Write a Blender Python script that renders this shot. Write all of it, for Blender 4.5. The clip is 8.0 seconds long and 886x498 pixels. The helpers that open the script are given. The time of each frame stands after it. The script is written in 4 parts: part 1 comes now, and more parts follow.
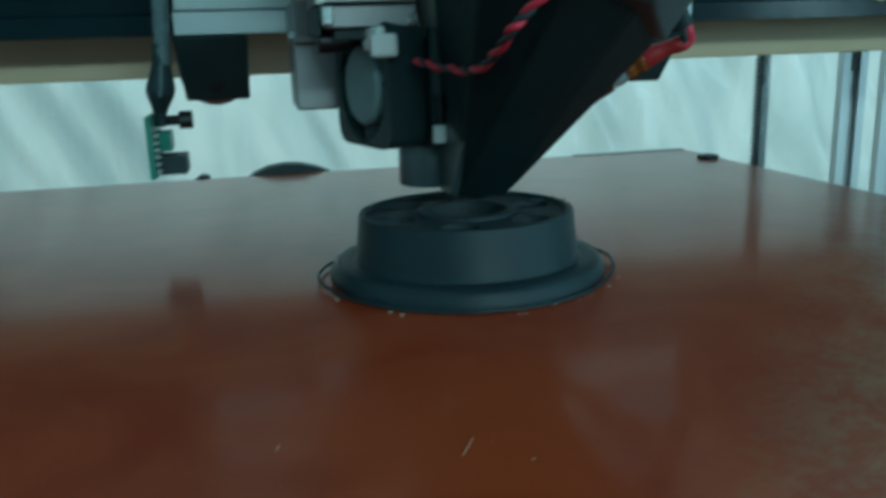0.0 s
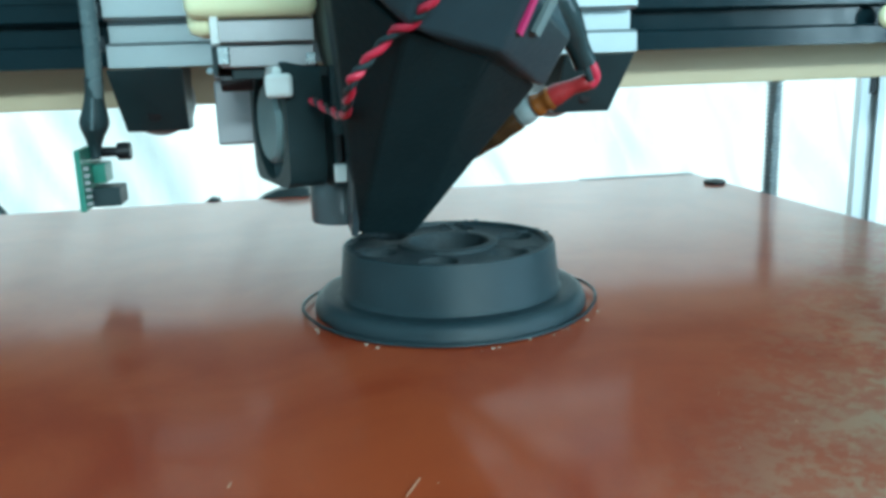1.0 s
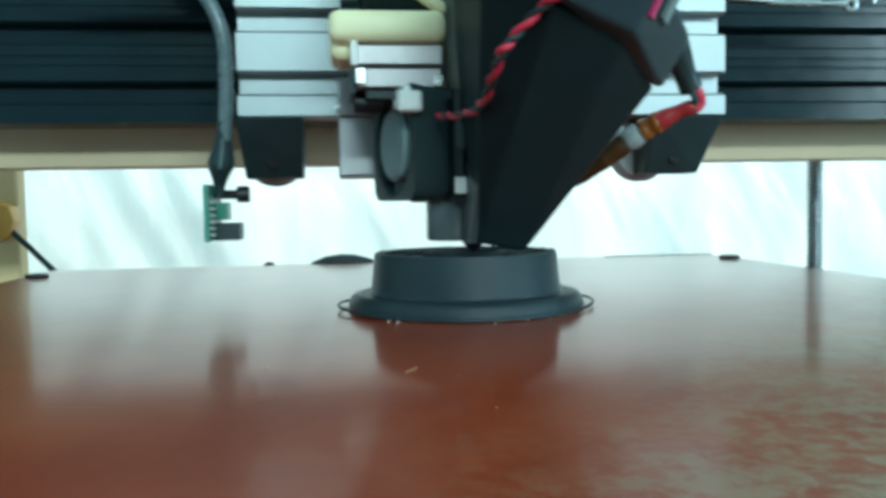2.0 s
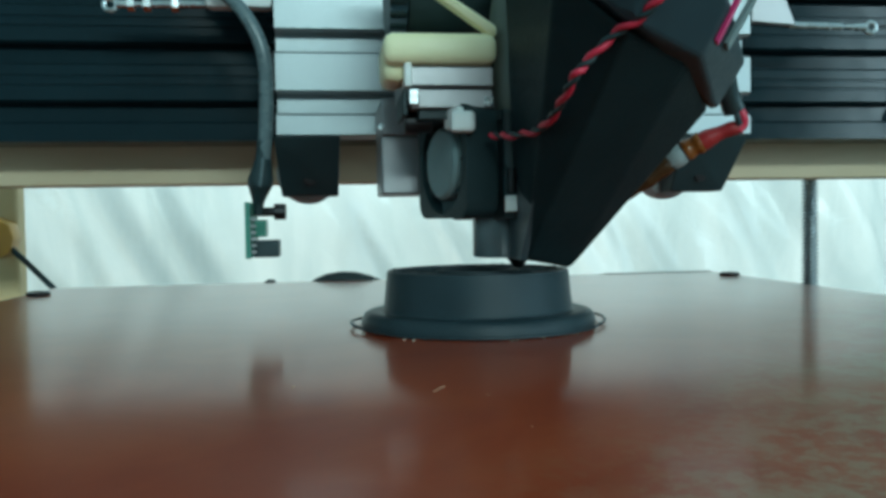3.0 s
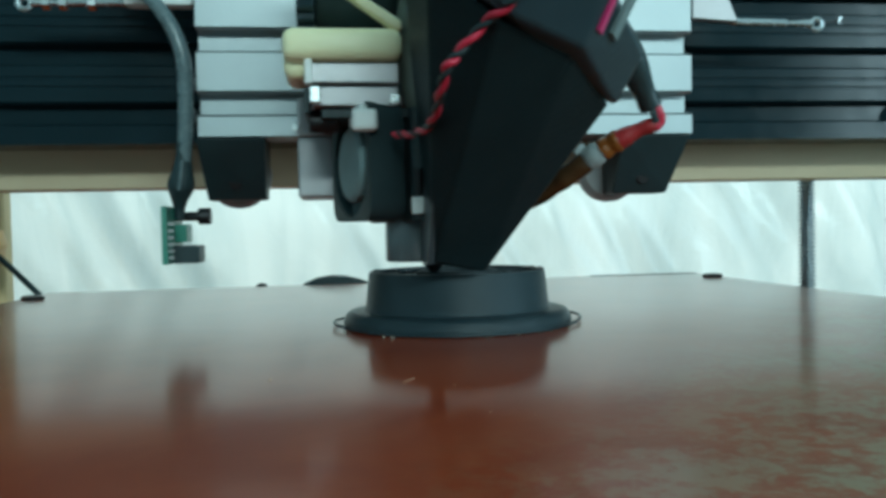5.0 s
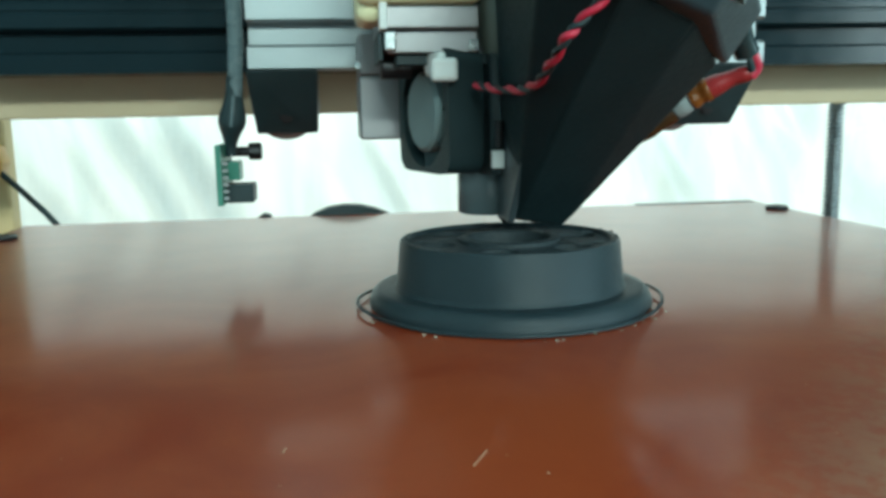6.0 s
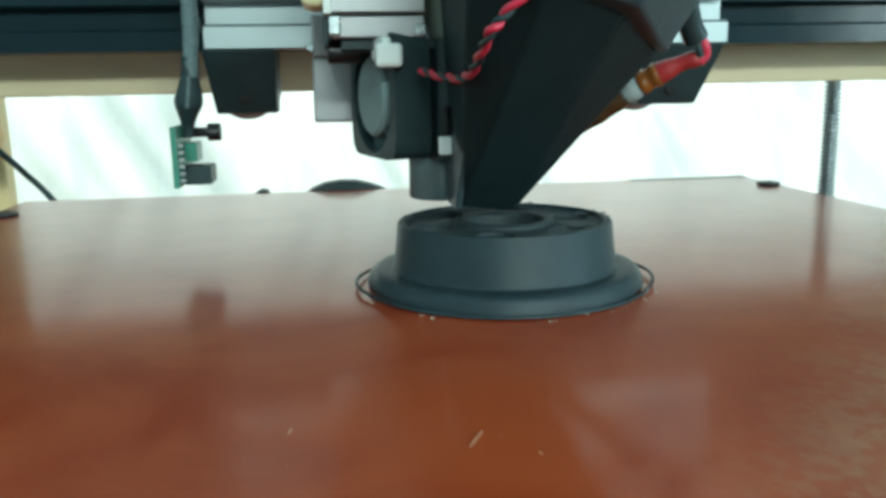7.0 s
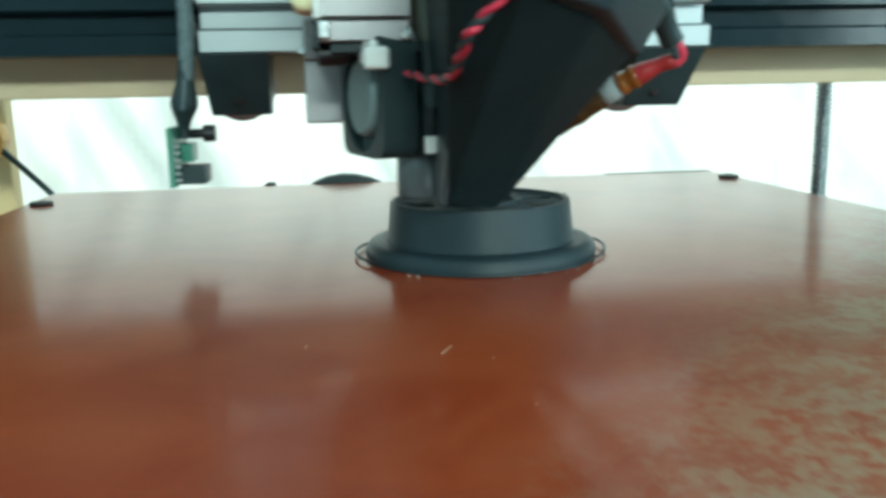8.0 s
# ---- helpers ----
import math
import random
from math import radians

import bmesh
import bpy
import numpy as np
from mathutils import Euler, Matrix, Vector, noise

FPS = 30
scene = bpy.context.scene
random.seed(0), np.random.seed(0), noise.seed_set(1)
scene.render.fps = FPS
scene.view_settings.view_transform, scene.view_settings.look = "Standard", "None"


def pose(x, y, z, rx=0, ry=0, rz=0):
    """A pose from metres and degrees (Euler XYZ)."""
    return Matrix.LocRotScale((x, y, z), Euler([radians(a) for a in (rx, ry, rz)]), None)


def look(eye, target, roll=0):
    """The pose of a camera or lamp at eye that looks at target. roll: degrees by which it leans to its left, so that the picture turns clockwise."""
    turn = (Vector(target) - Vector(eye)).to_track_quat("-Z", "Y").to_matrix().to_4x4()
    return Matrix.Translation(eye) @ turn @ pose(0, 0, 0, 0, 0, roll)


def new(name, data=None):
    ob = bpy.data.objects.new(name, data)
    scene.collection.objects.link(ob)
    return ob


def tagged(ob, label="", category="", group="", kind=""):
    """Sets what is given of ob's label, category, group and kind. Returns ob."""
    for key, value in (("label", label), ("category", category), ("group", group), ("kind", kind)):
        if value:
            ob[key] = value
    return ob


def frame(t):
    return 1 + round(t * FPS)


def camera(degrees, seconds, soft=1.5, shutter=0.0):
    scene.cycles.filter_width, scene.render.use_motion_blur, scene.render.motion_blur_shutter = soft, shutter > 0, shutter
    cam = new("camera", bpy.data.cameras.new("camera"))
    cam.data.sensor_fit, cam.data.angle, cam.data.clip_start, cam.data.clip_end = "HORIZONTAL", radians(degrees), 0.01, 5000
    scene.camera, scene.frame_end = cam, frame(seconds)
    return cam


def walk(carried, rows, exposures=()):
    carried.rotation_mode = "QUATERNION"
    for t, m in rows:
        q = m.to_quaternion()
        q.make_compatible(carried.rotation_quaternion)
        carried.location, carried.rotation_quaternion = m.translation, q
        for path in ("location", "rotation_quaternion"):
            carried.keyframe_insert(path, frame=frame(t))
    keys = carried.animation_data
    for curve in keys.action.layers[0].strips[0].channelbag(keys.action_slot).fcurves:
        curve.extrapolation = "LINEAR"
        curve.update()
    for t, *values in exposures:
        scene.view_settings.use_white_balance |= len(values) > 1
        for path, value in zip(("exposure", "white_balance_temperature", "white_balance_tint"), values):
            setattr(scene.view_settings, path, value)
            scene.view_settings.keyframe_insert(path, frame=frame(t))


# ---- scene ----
cam = camera(56.45, 8.0, soft=3.5, shutter=0.5)
walk(cam, [
    (0, pose(-0.0124, -0.2557, 0.0519, 76.08, 1.82, -12.65)),
    (0.5, pose(-0.0012, -0.2567, 0.0589, 76.64, 2.14, -11.68)),
    (1, pose(-0.0016, -0.2585, 0.0563, 77.09, 1.87, -10.44)),
    (1.5, pose(-0.0069, -0.2638, 0.0442, 81.25, 2.25, -9.00)),
    (2, pose(0.0008, -0.2701, 0.0283, 86.79, 0.97, -6.65)),
    (2.2, pose(-0.0006, -0.2702, 0.0273, 87.43, 0.51, -6.83)),
    (3.3, pose(-0.0064, -0.2729, 0.0292, 88.18, 1.00, -7.71)),
    (3.5, pose(-0.0014, -0.2662, 0.0271, 88.48, 0.86, -7.72)),
    (4, pose(-0.0015, -0.2649, 0.0272, 88.70, 0.95, -7.83)),
    (4.5, pose(-0.0016, -0.2665, 0.0275, 88.80, 1.20, -7.55)),
    (5, pose(-0.0016, -0.2668, 0.0275, 88.37, 1.25, -7.58)),
    (5.2, pose(-0.0021, -0.2671, 0.0272, 88.07, 1.19, -7.57)),
    (6.3, pose(-0.0057, -0.2539, 0.0492, 78.53, 1.13, -7.34)),
    (6.5, pose(-0.0033, -0.2545, 0.0506, 78.29, 1.04, -7.52)),
    (7, pose(-0.0061, -0.2568, 0.0468, 78.40, 1.05, -7.67)),
    (7.5, pose(-0.0067, -0.2610, 0.0463, 78.56, 0.91, -7.88)),
    (8, pose(-0.0075, -0.2641, 0.0462, 78.67, 1.13, -7.79)),
], exposures=[(0.0, -0.86, 5900, -6), (0.15, -0.62, 6000, -2), (0.3, -0.1, 6150, 7), (0.6, 0.42, 6200, 8), (1.0, 0.66, 6280, 9), (1.5, 0.74, 6300, 9), (2.0, 0.27, 6600, 9),
              (2.2, 0.12, 6900, 9), (3.3, -0.33, 6500, 7), (3.5, -0.33, 6450, 7), (4.0, -0.22, 6500, 7), (4.5, -0.43, 6450, 7), (5.0, -0.28, 6700, 8), (5.2, -0.20, 6800, 8), (6.3, 0.42, 7400, 12), (7.0, 0.48, 7400, 12), (8.0, 0.52, 7400, 12)])


# ---- light ----
def make_world():
    world = bpy.data.worlds.new("sky")
    scene.world = world
    world.use_nodes = True
    nt = world.node_tree
    sky = nt.nodes.new("ShaderNodeTexSky")
    sky.sky_type, sky.sun_disc = "NISHITA", False
    sky.sun_elevation, sky.sun_rotation = radians(40), radians(20)
    bg = nt.nodes["Background"]
    bg.inputs["Strength"].default_value = 0.08
    nt.links.new(sky.outputs[0], bg.inputs["Color"])


def window_light(name, eye, target, w, h, power, colour):
    lamp = bpy.data.lights.new(name, "AREA")
    lamp.shape, lamp.size, lamp.size_y, lamp.energy, lamp.color = "RECTANGLE", w, h, power, colour
    ob = new(name, lamp)
    ob.matrix_world = look(eye, target)
    return ob


make_world()
# daylight in the window behind the hung plastic film, and in the window of the right-hand wall
window_light("window_light", (0.25, 0.98, 0.35), (0.25, 0.0, 0.25), 1.7, 1.1, 12.2, (0.74, 1.0, 0.99))
window_light("window_light", (2.58, -1.2, 0.75), (0.0, -0.3, 0.1), 1.2, 1.2, 20, (0.50, 0.84, 1.0))
# a high narrow window in the rear wall, and a tall one in its corner that shows in the black beam
window_light("window_light", (0.40, -2.48, 0.86), (0.1, 0.0, 0.06), 1.5, 0.16, 42, (0.66, 0.96, 1.0))
for x in (1.91, 2.09):
    window_light("window_light", (x, -2.48, 0.40), (0.1, 0.0, 0.06), 0.13, 0.84, 9, (0.58, 0.88, 1.0))


# ---- materials ----
def mat(name, colour, rough=0.5, metal=0.0, vary=0.25, scale=120.0, bump=0.1, fine=900.0, coat=0.0, spec=0.5):
    """A surface with blotches at one scale and grain at a finer one, in colour, gloss and relief."""
    m = bpy.data.materials.new(name)
    m.use_nodes = True
    nt = m.node_tree
    n, l = nt.nodes, nt.links
    b = n["Principled BSDF"]
    tc = n.new("ShaderNodeTexCoord")
    big, small = n.new("ShaderNodeTexNoise"), n.new("ShaderNodeTexNoise")
    for t, s in ((big, scale), (small, fine)):
        t.inputs["Scale"].default_value, t.inputs["Detail"].default_value = s, 4
        l.new(tc.outputs["Object"], t.inputs["Vector"])
    mix = n.new("ShaderNodeMix")
    mix.data_type = "RGBA"
    mix.inputs["A"].default_value = (*[c * (1 - vary) for c in colour], 1)
    mix.inputs["B"].default_value = (*[min(1, c * (1 + vary)) for c in colour], 1)
    l.new(big.outputs["Fac"], mix.inputs["Factor"])
    l.new(mix.outputs["Result"], b.inputs["Base Color"])
    rr = n.new("ShaderNodeMapRange")
    rr.inputs["To Min"].default_value, rr.inputs["To Max"].default_value = max(0.02, rough - 0.1), min(1, rough + 0.1)
    l.new(small.outputs["Fac"], rr.inputs["Value"])
    l.new(rr.outputs["Result"], b.inputs["Roughness"])
    b.inputs["Metallic"].default_value = metal
    b.inputs["Coat Weight"].default_value = coat
    b.inputs["Specular IOR Level"].default_value = spec
    if bump:
        bp = n.new("ShaderNodeBump")
        bp.inputs["Strength"].default_value, bp.inputs["Distance"].default_value = bump, 0.0004
        l.new(small.outputs["Fac"], bp.inputs["Height"])
        l.new(bp.outputs["Normal"], b.inputs["Normal"])
    return m


def bed_material():
    """Red-brown varnished laminate with dried pale glue in patches, thickest at the front right corner."""
    m = bpy.data.materials.new("bed_laminate")
    m.use_nodes = True
    nt = m.node_tree
    n, l = nt.nodes, nt.links
    n.remove(n["Principled BSDF"])
    body, gloss, soft, lobes, both, fresnel = n.new("ShaderNodeBsdfDiffuse"), n.new("ShaderNodeBsdfGlossy"), n.new("ShaderNodeBsdfGlossy"), n.new("ShaderNodeMixShader"), n.new("ShaderNodeMixShader"), n.new("ShaderNodeFresnel")
    gloss.distribution = soft.distribution = "BECKMANN"
    soft.inputs["Roughness"].default_value, lobes.inputs[0].default_value = 0.36, 0.56
    l.new(gloss.outputs[0], lobes.inputs[1]), l.new(soft.outputs[0], lobes.inputs[2])
    fresnel.inputs["IOR"].default_value = 1.50
    l.new(body.outputs[0], both.inputs[1]), l.new(lobes.outputs[0], both.inputs[2])
    l.new(both.outputs[0], n["Material Output"].inputs["Surface"])
    tc, shift = n.new("ShaderNodeTexCoord"), n.new("ShaderNodeMapping")
    shift.inputs["Location"].default_value = (3.31, 1.73, 0.377)
    l.new(tc.outputs["Object"], shift.inputs[0])

    def tex(scale, detail, rough=0.5, dist=0.0):
        t = n.new("ShaderNodeTexNoise")
        t.inputs["Scale"].default_value, t.inputs["Detail"].default_value = scale, detail
        t.inputs["Roughness"].default_value, t.inputs["Distortion"].default_value = rough, dist
        l.new(shift.outputs[0], t.inputs["Vector"])
        return t.outputs["Fac"]

    def ramp(value, lo, hi, a=0.0, z=1.0):
        r = n.new("ShaderNodeMapRange")
        r.interpolation_type = "SMOOTHSTEP"
        for k, v in (("From Min", lo), ("From Max", hi), ("To Min", a), ("To Max", z)):
            r.inputs[k].default_value = v
        l.new(value, r.inputs["Value"])
        return r.outputs["Result"]

    def op(kind, a, c):
        o = n.new("ShaderNodeMath")
        o.operation = kind
        for i, v in enumerate((a, c)):
            if isinstance(v, float):
                o.inputs[i].default_value = v
            else:
                l.new(v, o.inputs[i])
        return o.outputs[0]

    # the varnish hazes over at a flat angle and shows its body from above
    l.new(op("MULTIPLY", op("SUBTRACT", fresnel.outputs[0], 0.038), 1.2), both.inputs[0])
    sep = n.new("ShaderNodeSeparateXYZ")
    l.new(tc.outputs["Object"], sep.inputs[0])
    near = op("SUBTRACT", op("MULTIPLY", sep.outputs["X"], 1.3), sep.outputs["Y"])   # grows to the front right corner
    where = ramp(near, 0.185, 0.30)
    flecks = ramp(op("ADD", tex(360, 5, 0.7, 0.2), op("MULTIPLY", tex(80, 3), 0.55)), 0.68, 0.90)
    specks = op("MULTIPLY", ramp(tex(140, 6, 0.72), 0.47, 0.60), ramp(near, 0.19, 0.31, 0.0, 0.45))
    glue = op("MAXIMUM", op("MULTIPLY", flecks, where), specks)
    haze = op("MULTIPLY", ramp(tex(22, 2), 0.3, 0.8), op("ADD", op("MULTIPLY", where, 0.30), 0.03))
    base = n.new("ShaderNodeMix")
    base.data_type = "RGBA"
    base.inputs["A"].default_value, base.inputs["B"].default_value = (0.29, 0.033, 0.009, 1), (0.37, 0.060, 0.020, 1)
    l.new(ramp(tex(26, 6, 0.6, 0.6), 0.34, 0.66), base.inputs["Factor"])
    pale = n.new("ShaderNodeMix")
    pale.data_type = "RGBA"
    pale.inputs["B"].default_value = (0.36, 0.32, 0.21, 1)
    l.new(base.outputs["Result"], pale.inputs["A"])
    l.new(op("MINIMUM", op("ADD", op("MULTIPLY", glue, 0.66), haze), 1.0), pale.inputs["Factor"])
    l.new(pale.outputs["Result"], body.inputs["Color"])
    rough = op("ADD", 0.13, op("MULTIPLY", glue, 0.12))
    l.new(rough, gloss.inputs["Roughness"])
    return m


def film_material():
    """Crumpled milky polythene: light comes through it and scatters."""
    m = bpy.data.materials.new("milky_film")
    m.use_nodes = True
    nt = m.node_tree
    n, l = nt.nodes, nt.links
    out = n["Material Output"]
    n.remove(n["Principled BSDF"])
    tr, df, gl = n.new("ShaderNodeBsdfTranslucent"), n.new("ShaderNodeBsdfDiffuse"), n.new("ShaderNodeBsdfGlossy")
    # shading of the folds painted into the colour: slanting streaks that pass less light
    fm, fn, fr, fx = n.new("ShaderNodeMapping"), n.new("ShaderNodeTexNoise"), n.new("ShaderNodeMapRange"), n.new("ShaderNodeMix")
    fm.inputs["Rotation"].default_value, fm.inputs["Scale"].default_value = (0, radians(27), 0), (1, 1, 0.16)
    fn.inputs["Scale"].default_value, fn.inputs["Detail"].default_value, fn.inputs["Distortion"].default_value = 17, 4, 0.9
    fr.inputs["From Min"].default_value, fr.inputs["From Max"].default_value = 0.36, 0.62
    fx.data_type = "RGBA"
    fx.inputs["A"].default_value, fx.inputs["B"].default_value = (0.70, 0.76, 0.76, 1), (0.92, 0.94, 0.93, 1)
    l.new(fr.outputs[0], fx.inputs["Factor"]), l.new(fn.outputs["Fac"], fr.inputs["Value"]), l.new(fm.outputs[0], fn.inputs["Vector"])
    l.new(fx.outputs["Result"], tr.inputs["Color"])
    df.inputs["Color"].default_value = (0.75, 0.8, 0.8, 1)
    gl.inputs["Roughness"].default_value = 0.25
    a, c = n.new("ShaderNodeMixShader"), n.new("ShaderNodeMixShader")
    a.inputs[0].default_value, c.inputs[0].default_value = 0.3, 0.06
    l.new(tr.outputs[0], a.inputs[1]), l.new(df.outputs[0], a.inputs[2])
    l.new(a.outputs[0], c.inputs[1]), l.new(gl.outputs[0], c.inputs[2])
    tc, no, bp = n.new("ShaderNodeTexCoord"), n.new("ShaderNodeTexNoise"), n.new("ShaderNodeBump")
    l.new(tc.outputs["Object"], fm.inputs[0])
    no.inputs["Scale"].default_value, no.inputs["Detail"].default_value, no.inputs["Distortion"].default_value = 30, 5, 1.2
    bp.inputs["Strength"].default_value, bp.inputs["Distance"].default_value = 0.5, 0.004
    l.new(tc.outputs["Object"], no.inputs["Vector"]), l.new(no.outputs["Fac"], bp.inputs["Height"])
    for s in (tr, df, gl):
        l.new(bp.outputs["Normal"], s.inputs["Normal"])
    l.new(c.outputs[0], out.inputs["Surface"])
    return m


def wood_material(name, light, dark, stretch):
    m = mat(name, light, 0.55, bump=0.15)
    nt = m.node_tree
    n, l = nt.nodes, nt.links
    tc, mp, wv = n.new("ShaderNodeTexCoord"), n.new("ShaderNodeMapping"), n.new("ShaderNodeTexNoise")
    mp.inputs["Scale"].default_value = stretch
    wv.inputs["Scale"].default_value, wv.inputs["Detail"].default_value, wv.inputs["Distortion"].default_value = 60, 5, 0.8
    l.new(tc.outputs["Object"], mp.inputs[0]), l.new(mp.outputs[0], wv.inputs["Vector"])
    mx = n.new("ShaderNodeMix")
    mx.data_type = "RGBA"
    mx.inputs["A"].default_value, mx.inputs["B"].default_value = (*dark, 1), (*light, 1)
    l.new(wv.outputs["Fac"], mx.inputs["Factor"])
    l.new(mx.outputs["Result"], n["Principled BSDF"].inputs["Base Color"])
    return m


def print_material():
    """Dark plastic laid down in thin layers."""
    m = mat("dark_filament", (0.014, 0.028, 0.034), 0.42, vary=0.25, scale=90, bump=0.0, spec=0.35)
    nt = m.node_tree
    n, l = nt.nodes, nt.links
    tc, wv, bp = n.new("ShaderNodeTexCoord"), n.new("ShaderNodeTexWave"), n.new("ShaderNodeBump")
    wv.bands_direction = "Z"
    wv.inputs["Scale"].default_value, wv.inputs["Distortion"].default_value = 1000, 0.6
    bp.inputs["Strength"].default_value, bp.inputs["Distance"].default_value = 0.35, 0.0001
    l.new(tc.outputs["Object"], wv.inputs["Vector"]), l.new(wv.outputs["Fac"], bp.inputs["Height"])
    l.new(bp.outputs["Normal"], n["Principled BSDF"].inputs["Normal"])
    return m


M_BED = bed_material()
M_FILM = film_material()
M_PRINT = print_material()
M_ALU = mat("brushed_aluminium", (0.31, 0.345, 0.355), 0.42, 0.62, 0.12, 40, 0.03)
M_POST = mat("matt_aluminium", (0.62, 0.63, 0.64), 0.45, 0.6, 0.08, 40, 0.03)
M_ALU_DULL = mat("dull_aluminium", (0.34, 0.325, 0.33), 0.42, 0.7, 0.15, 60, 0.05)
M_BLACK_ALU = mat("black_anodised", (0.008, 0.020, 0.025), 0.16, 0.0, 0.25, 50, 0.0, fine=120.0, spec=0.13)
M_BLACK = mat("black_plastic", (0.018, 0.036, 0.040), 0.45, vary=0.25, scale=80, bump=0.15, spec=0.3)
M_DUCT = mat("matt_black_print", (0.012, 0.025, 0.028), 0.5, vary=0.25, scale=80, bump=0.2, spec=0.06)
M_GREY = mat("grey_blue_plastic", (0.045, 0.065, 0.075), 0.4, vary=0.2)
M_BLOWER = mat("dark_blue_grey_plastic", (0.024, 0.046, 0.056), 0.42, vary=0.2, spec=0.2)
M_SLEEVE = mat("glossy_grey_sleeve", (0.09, 0.12, 0.13), 0.16, vary=0.2)
M_DECK = mat("rough_filament", (0.018, 0.030, 0.035), 0.6, vary=0.4, scale=500, bump=0.6, fine=1400.0)
M_HUB = mat("grey_label", (0.17, 0.24, 0.245), 0.45, vary=0.2)
M_CREAM = mat("cream_plastic", (1.0, 0.88, 0.56), 0.42, vary=0.12, scale=60, bump=0.2)
M_WHITE = mat("white_plastic", (0.8, 0.82, 0.8), 0.35, vary=0.05)
M_STEEL = mat("bright_steel", (0.55, 0.56, 0.56), 0.25, 1.0, 0.1)
M_SCREW = mat("threaded_steel", (0.30, 0.32, 0.33), 0.3, 0.9, 0.2)
M_SCRAP = mat("pale_filament", (0.45, 0.41, 0.33), 0.5, vary=0.1)
M_SCRAP_RED = mat("translucent_pink_filament", (0.52, 0.26, 0.16), 0.5, vary=0.1)
M_OLIVE = mat("olive_grey_plastic", (0.13, 0.15, 0.125), 0.4, vary=0.2)
M_DARK_STEEL = mat("black_oxide", (0.02, 0.02, 0.022), 0.4, 0.5, 0.2)
M_PCB = mat("green_circuit_board", (0.022, 0.19, 0.135), 0.35, vary=0.3)
M_RED = mat("red_wire", (0.55, 0.02, 0.05), 0.4, vary=0.15)
M_PINK = mat("pink_label", (0.65, 0.03, 0.16), 0.45, vary=0.1)
M_DARK_RED = mat("dark_red_sleeve", (0.34, 0.024, 0.026), 0.3, vary=0.35, scale=200)
M_KAPTON = mat("amber_tape", (0.22, 0.065, 0.014), 0.16, vary=0.6, scale=260)
M_SHEATH = mat("grey_cable", (0.105, 0.15, 0.16), 0.28, vary=0.15, bump=0.0, fine=200.0)
M_SHEATH_BLACK = mat("glossy_black_sleeve", (0.016, 0.030, 0.033), 0.2, vary=0.3, scale=300, bump=0.5, fine=350.0)
M_BROWN_TAPE = mat("brown_tape", (0.055, 0.026, 0.011), 0.22, vary=0.7, scale=300, bump=0.4, fine=500.0)
M_STRAP = mat("milky_strap", (0.27, 0.31, 0.31), 0.35, vary=0.15)
M_WHEEL = mat("grey_wheel", (0.30, 0.31, 0.31), 0.45, vary=0.1)
M_PLY = wood_material("plywood", (0.62, 0.50, 0.34), (0.48, 0.36, 0.22), (0.15, 1, 1))
M_PINE = wood_material("pine", (0.78, 0.58, 0.33), (0.66, 0.45, 0.22), (1, 1, 0.12))
M_AMBER = mat("orange_plastic", (0.62, 0.30, 0.06), 0.35, vary=0.15)
# for the unseen walls: blue tint chosen to colour the bounced fill light
M_WALL = mat("blue_fill_wall", (0.60, 0.73, 0.77), 0.8, vary=0.06, scale=3, bump=0.1, fine=60)
M_TABLE = mat("table_board", (0.22, 0.15, 0.10), 0.5, vary=0.2, scale=10)


# ---- mesh helpers ----
def part(name, bm, material, parent=None, label="", smooth=None):
    """One mesh object from a bmesh, under its thing."""
    me = bpy.data.meshes.new(name)
    bmesh.ops.recalc_face_normals(bm, faces=bm.faces)
    bm.to_mesh(me)
    bm.free()
    me.materials.append(material)
    if smooth:
        me.shade_smooth()
        me.set_sharp_from_angle(angle=radians(smooth))
    ob = new(name, me)
    if parent:
        ob.parent = parent
    if label:
        ob["label"] = label
    return ob


def thing(name, label, category, kind="", group=""):
    return tagged(new(name), label, category, group, kind)


def box(x0, x1, y0, y1, z0, z1, bevel=0.0, bm=None, m=None):
    bm = bm or bmesh.new()
    r = bmesh.ops.create_cube(bm, size=1, matrix=Matrix.LocRotScale(((x0 + x1) / 2, (y0 + y1) / 2, (z0 + z1) / 2), None, (x1 - x0, y1 - y0, z1 - z0)))
    if bevel:
        es = list({e for v in r["verts"] for e in v.link_edges})
        bmesh.ops.bevel(bm, geom=es, offset=bevel, segments=2, affect="EDGES", profile=0.5)
    if m:
        bmesh.ops.transform(bm, matrix=m, verts=bm.verts)
    return bm


def rod(a, b, r, seg=20, bm=None, r2=None, bevel=0.0):
    """A round bar from a to b."""
    bm = bm or bmesh.new()
    a, b = Vector(a), Vector(b)
    q = (b - a).to_track_quat("Z", "Y").to_matrix().to_4x4()
    made = bmesh.ops.create_cone(bm, cap_ends=True, segments=seg, radius1=r, radius2=r if r2 is None else r2, depth=(b - a).length,
                                 matrix=Matrix.Translation((a + b) / 2) @ q)
    if bevel:
        es = [e for e in {e for v in made["verts"] for e in v.link_edges} if any(len(f.verts) > 4 for f in e.link_faces)]
        bmesh.ops.bevel(bm, geom=es, offset=bevel, segments=2, affect="EDGES", profile=0.5)
    return bm


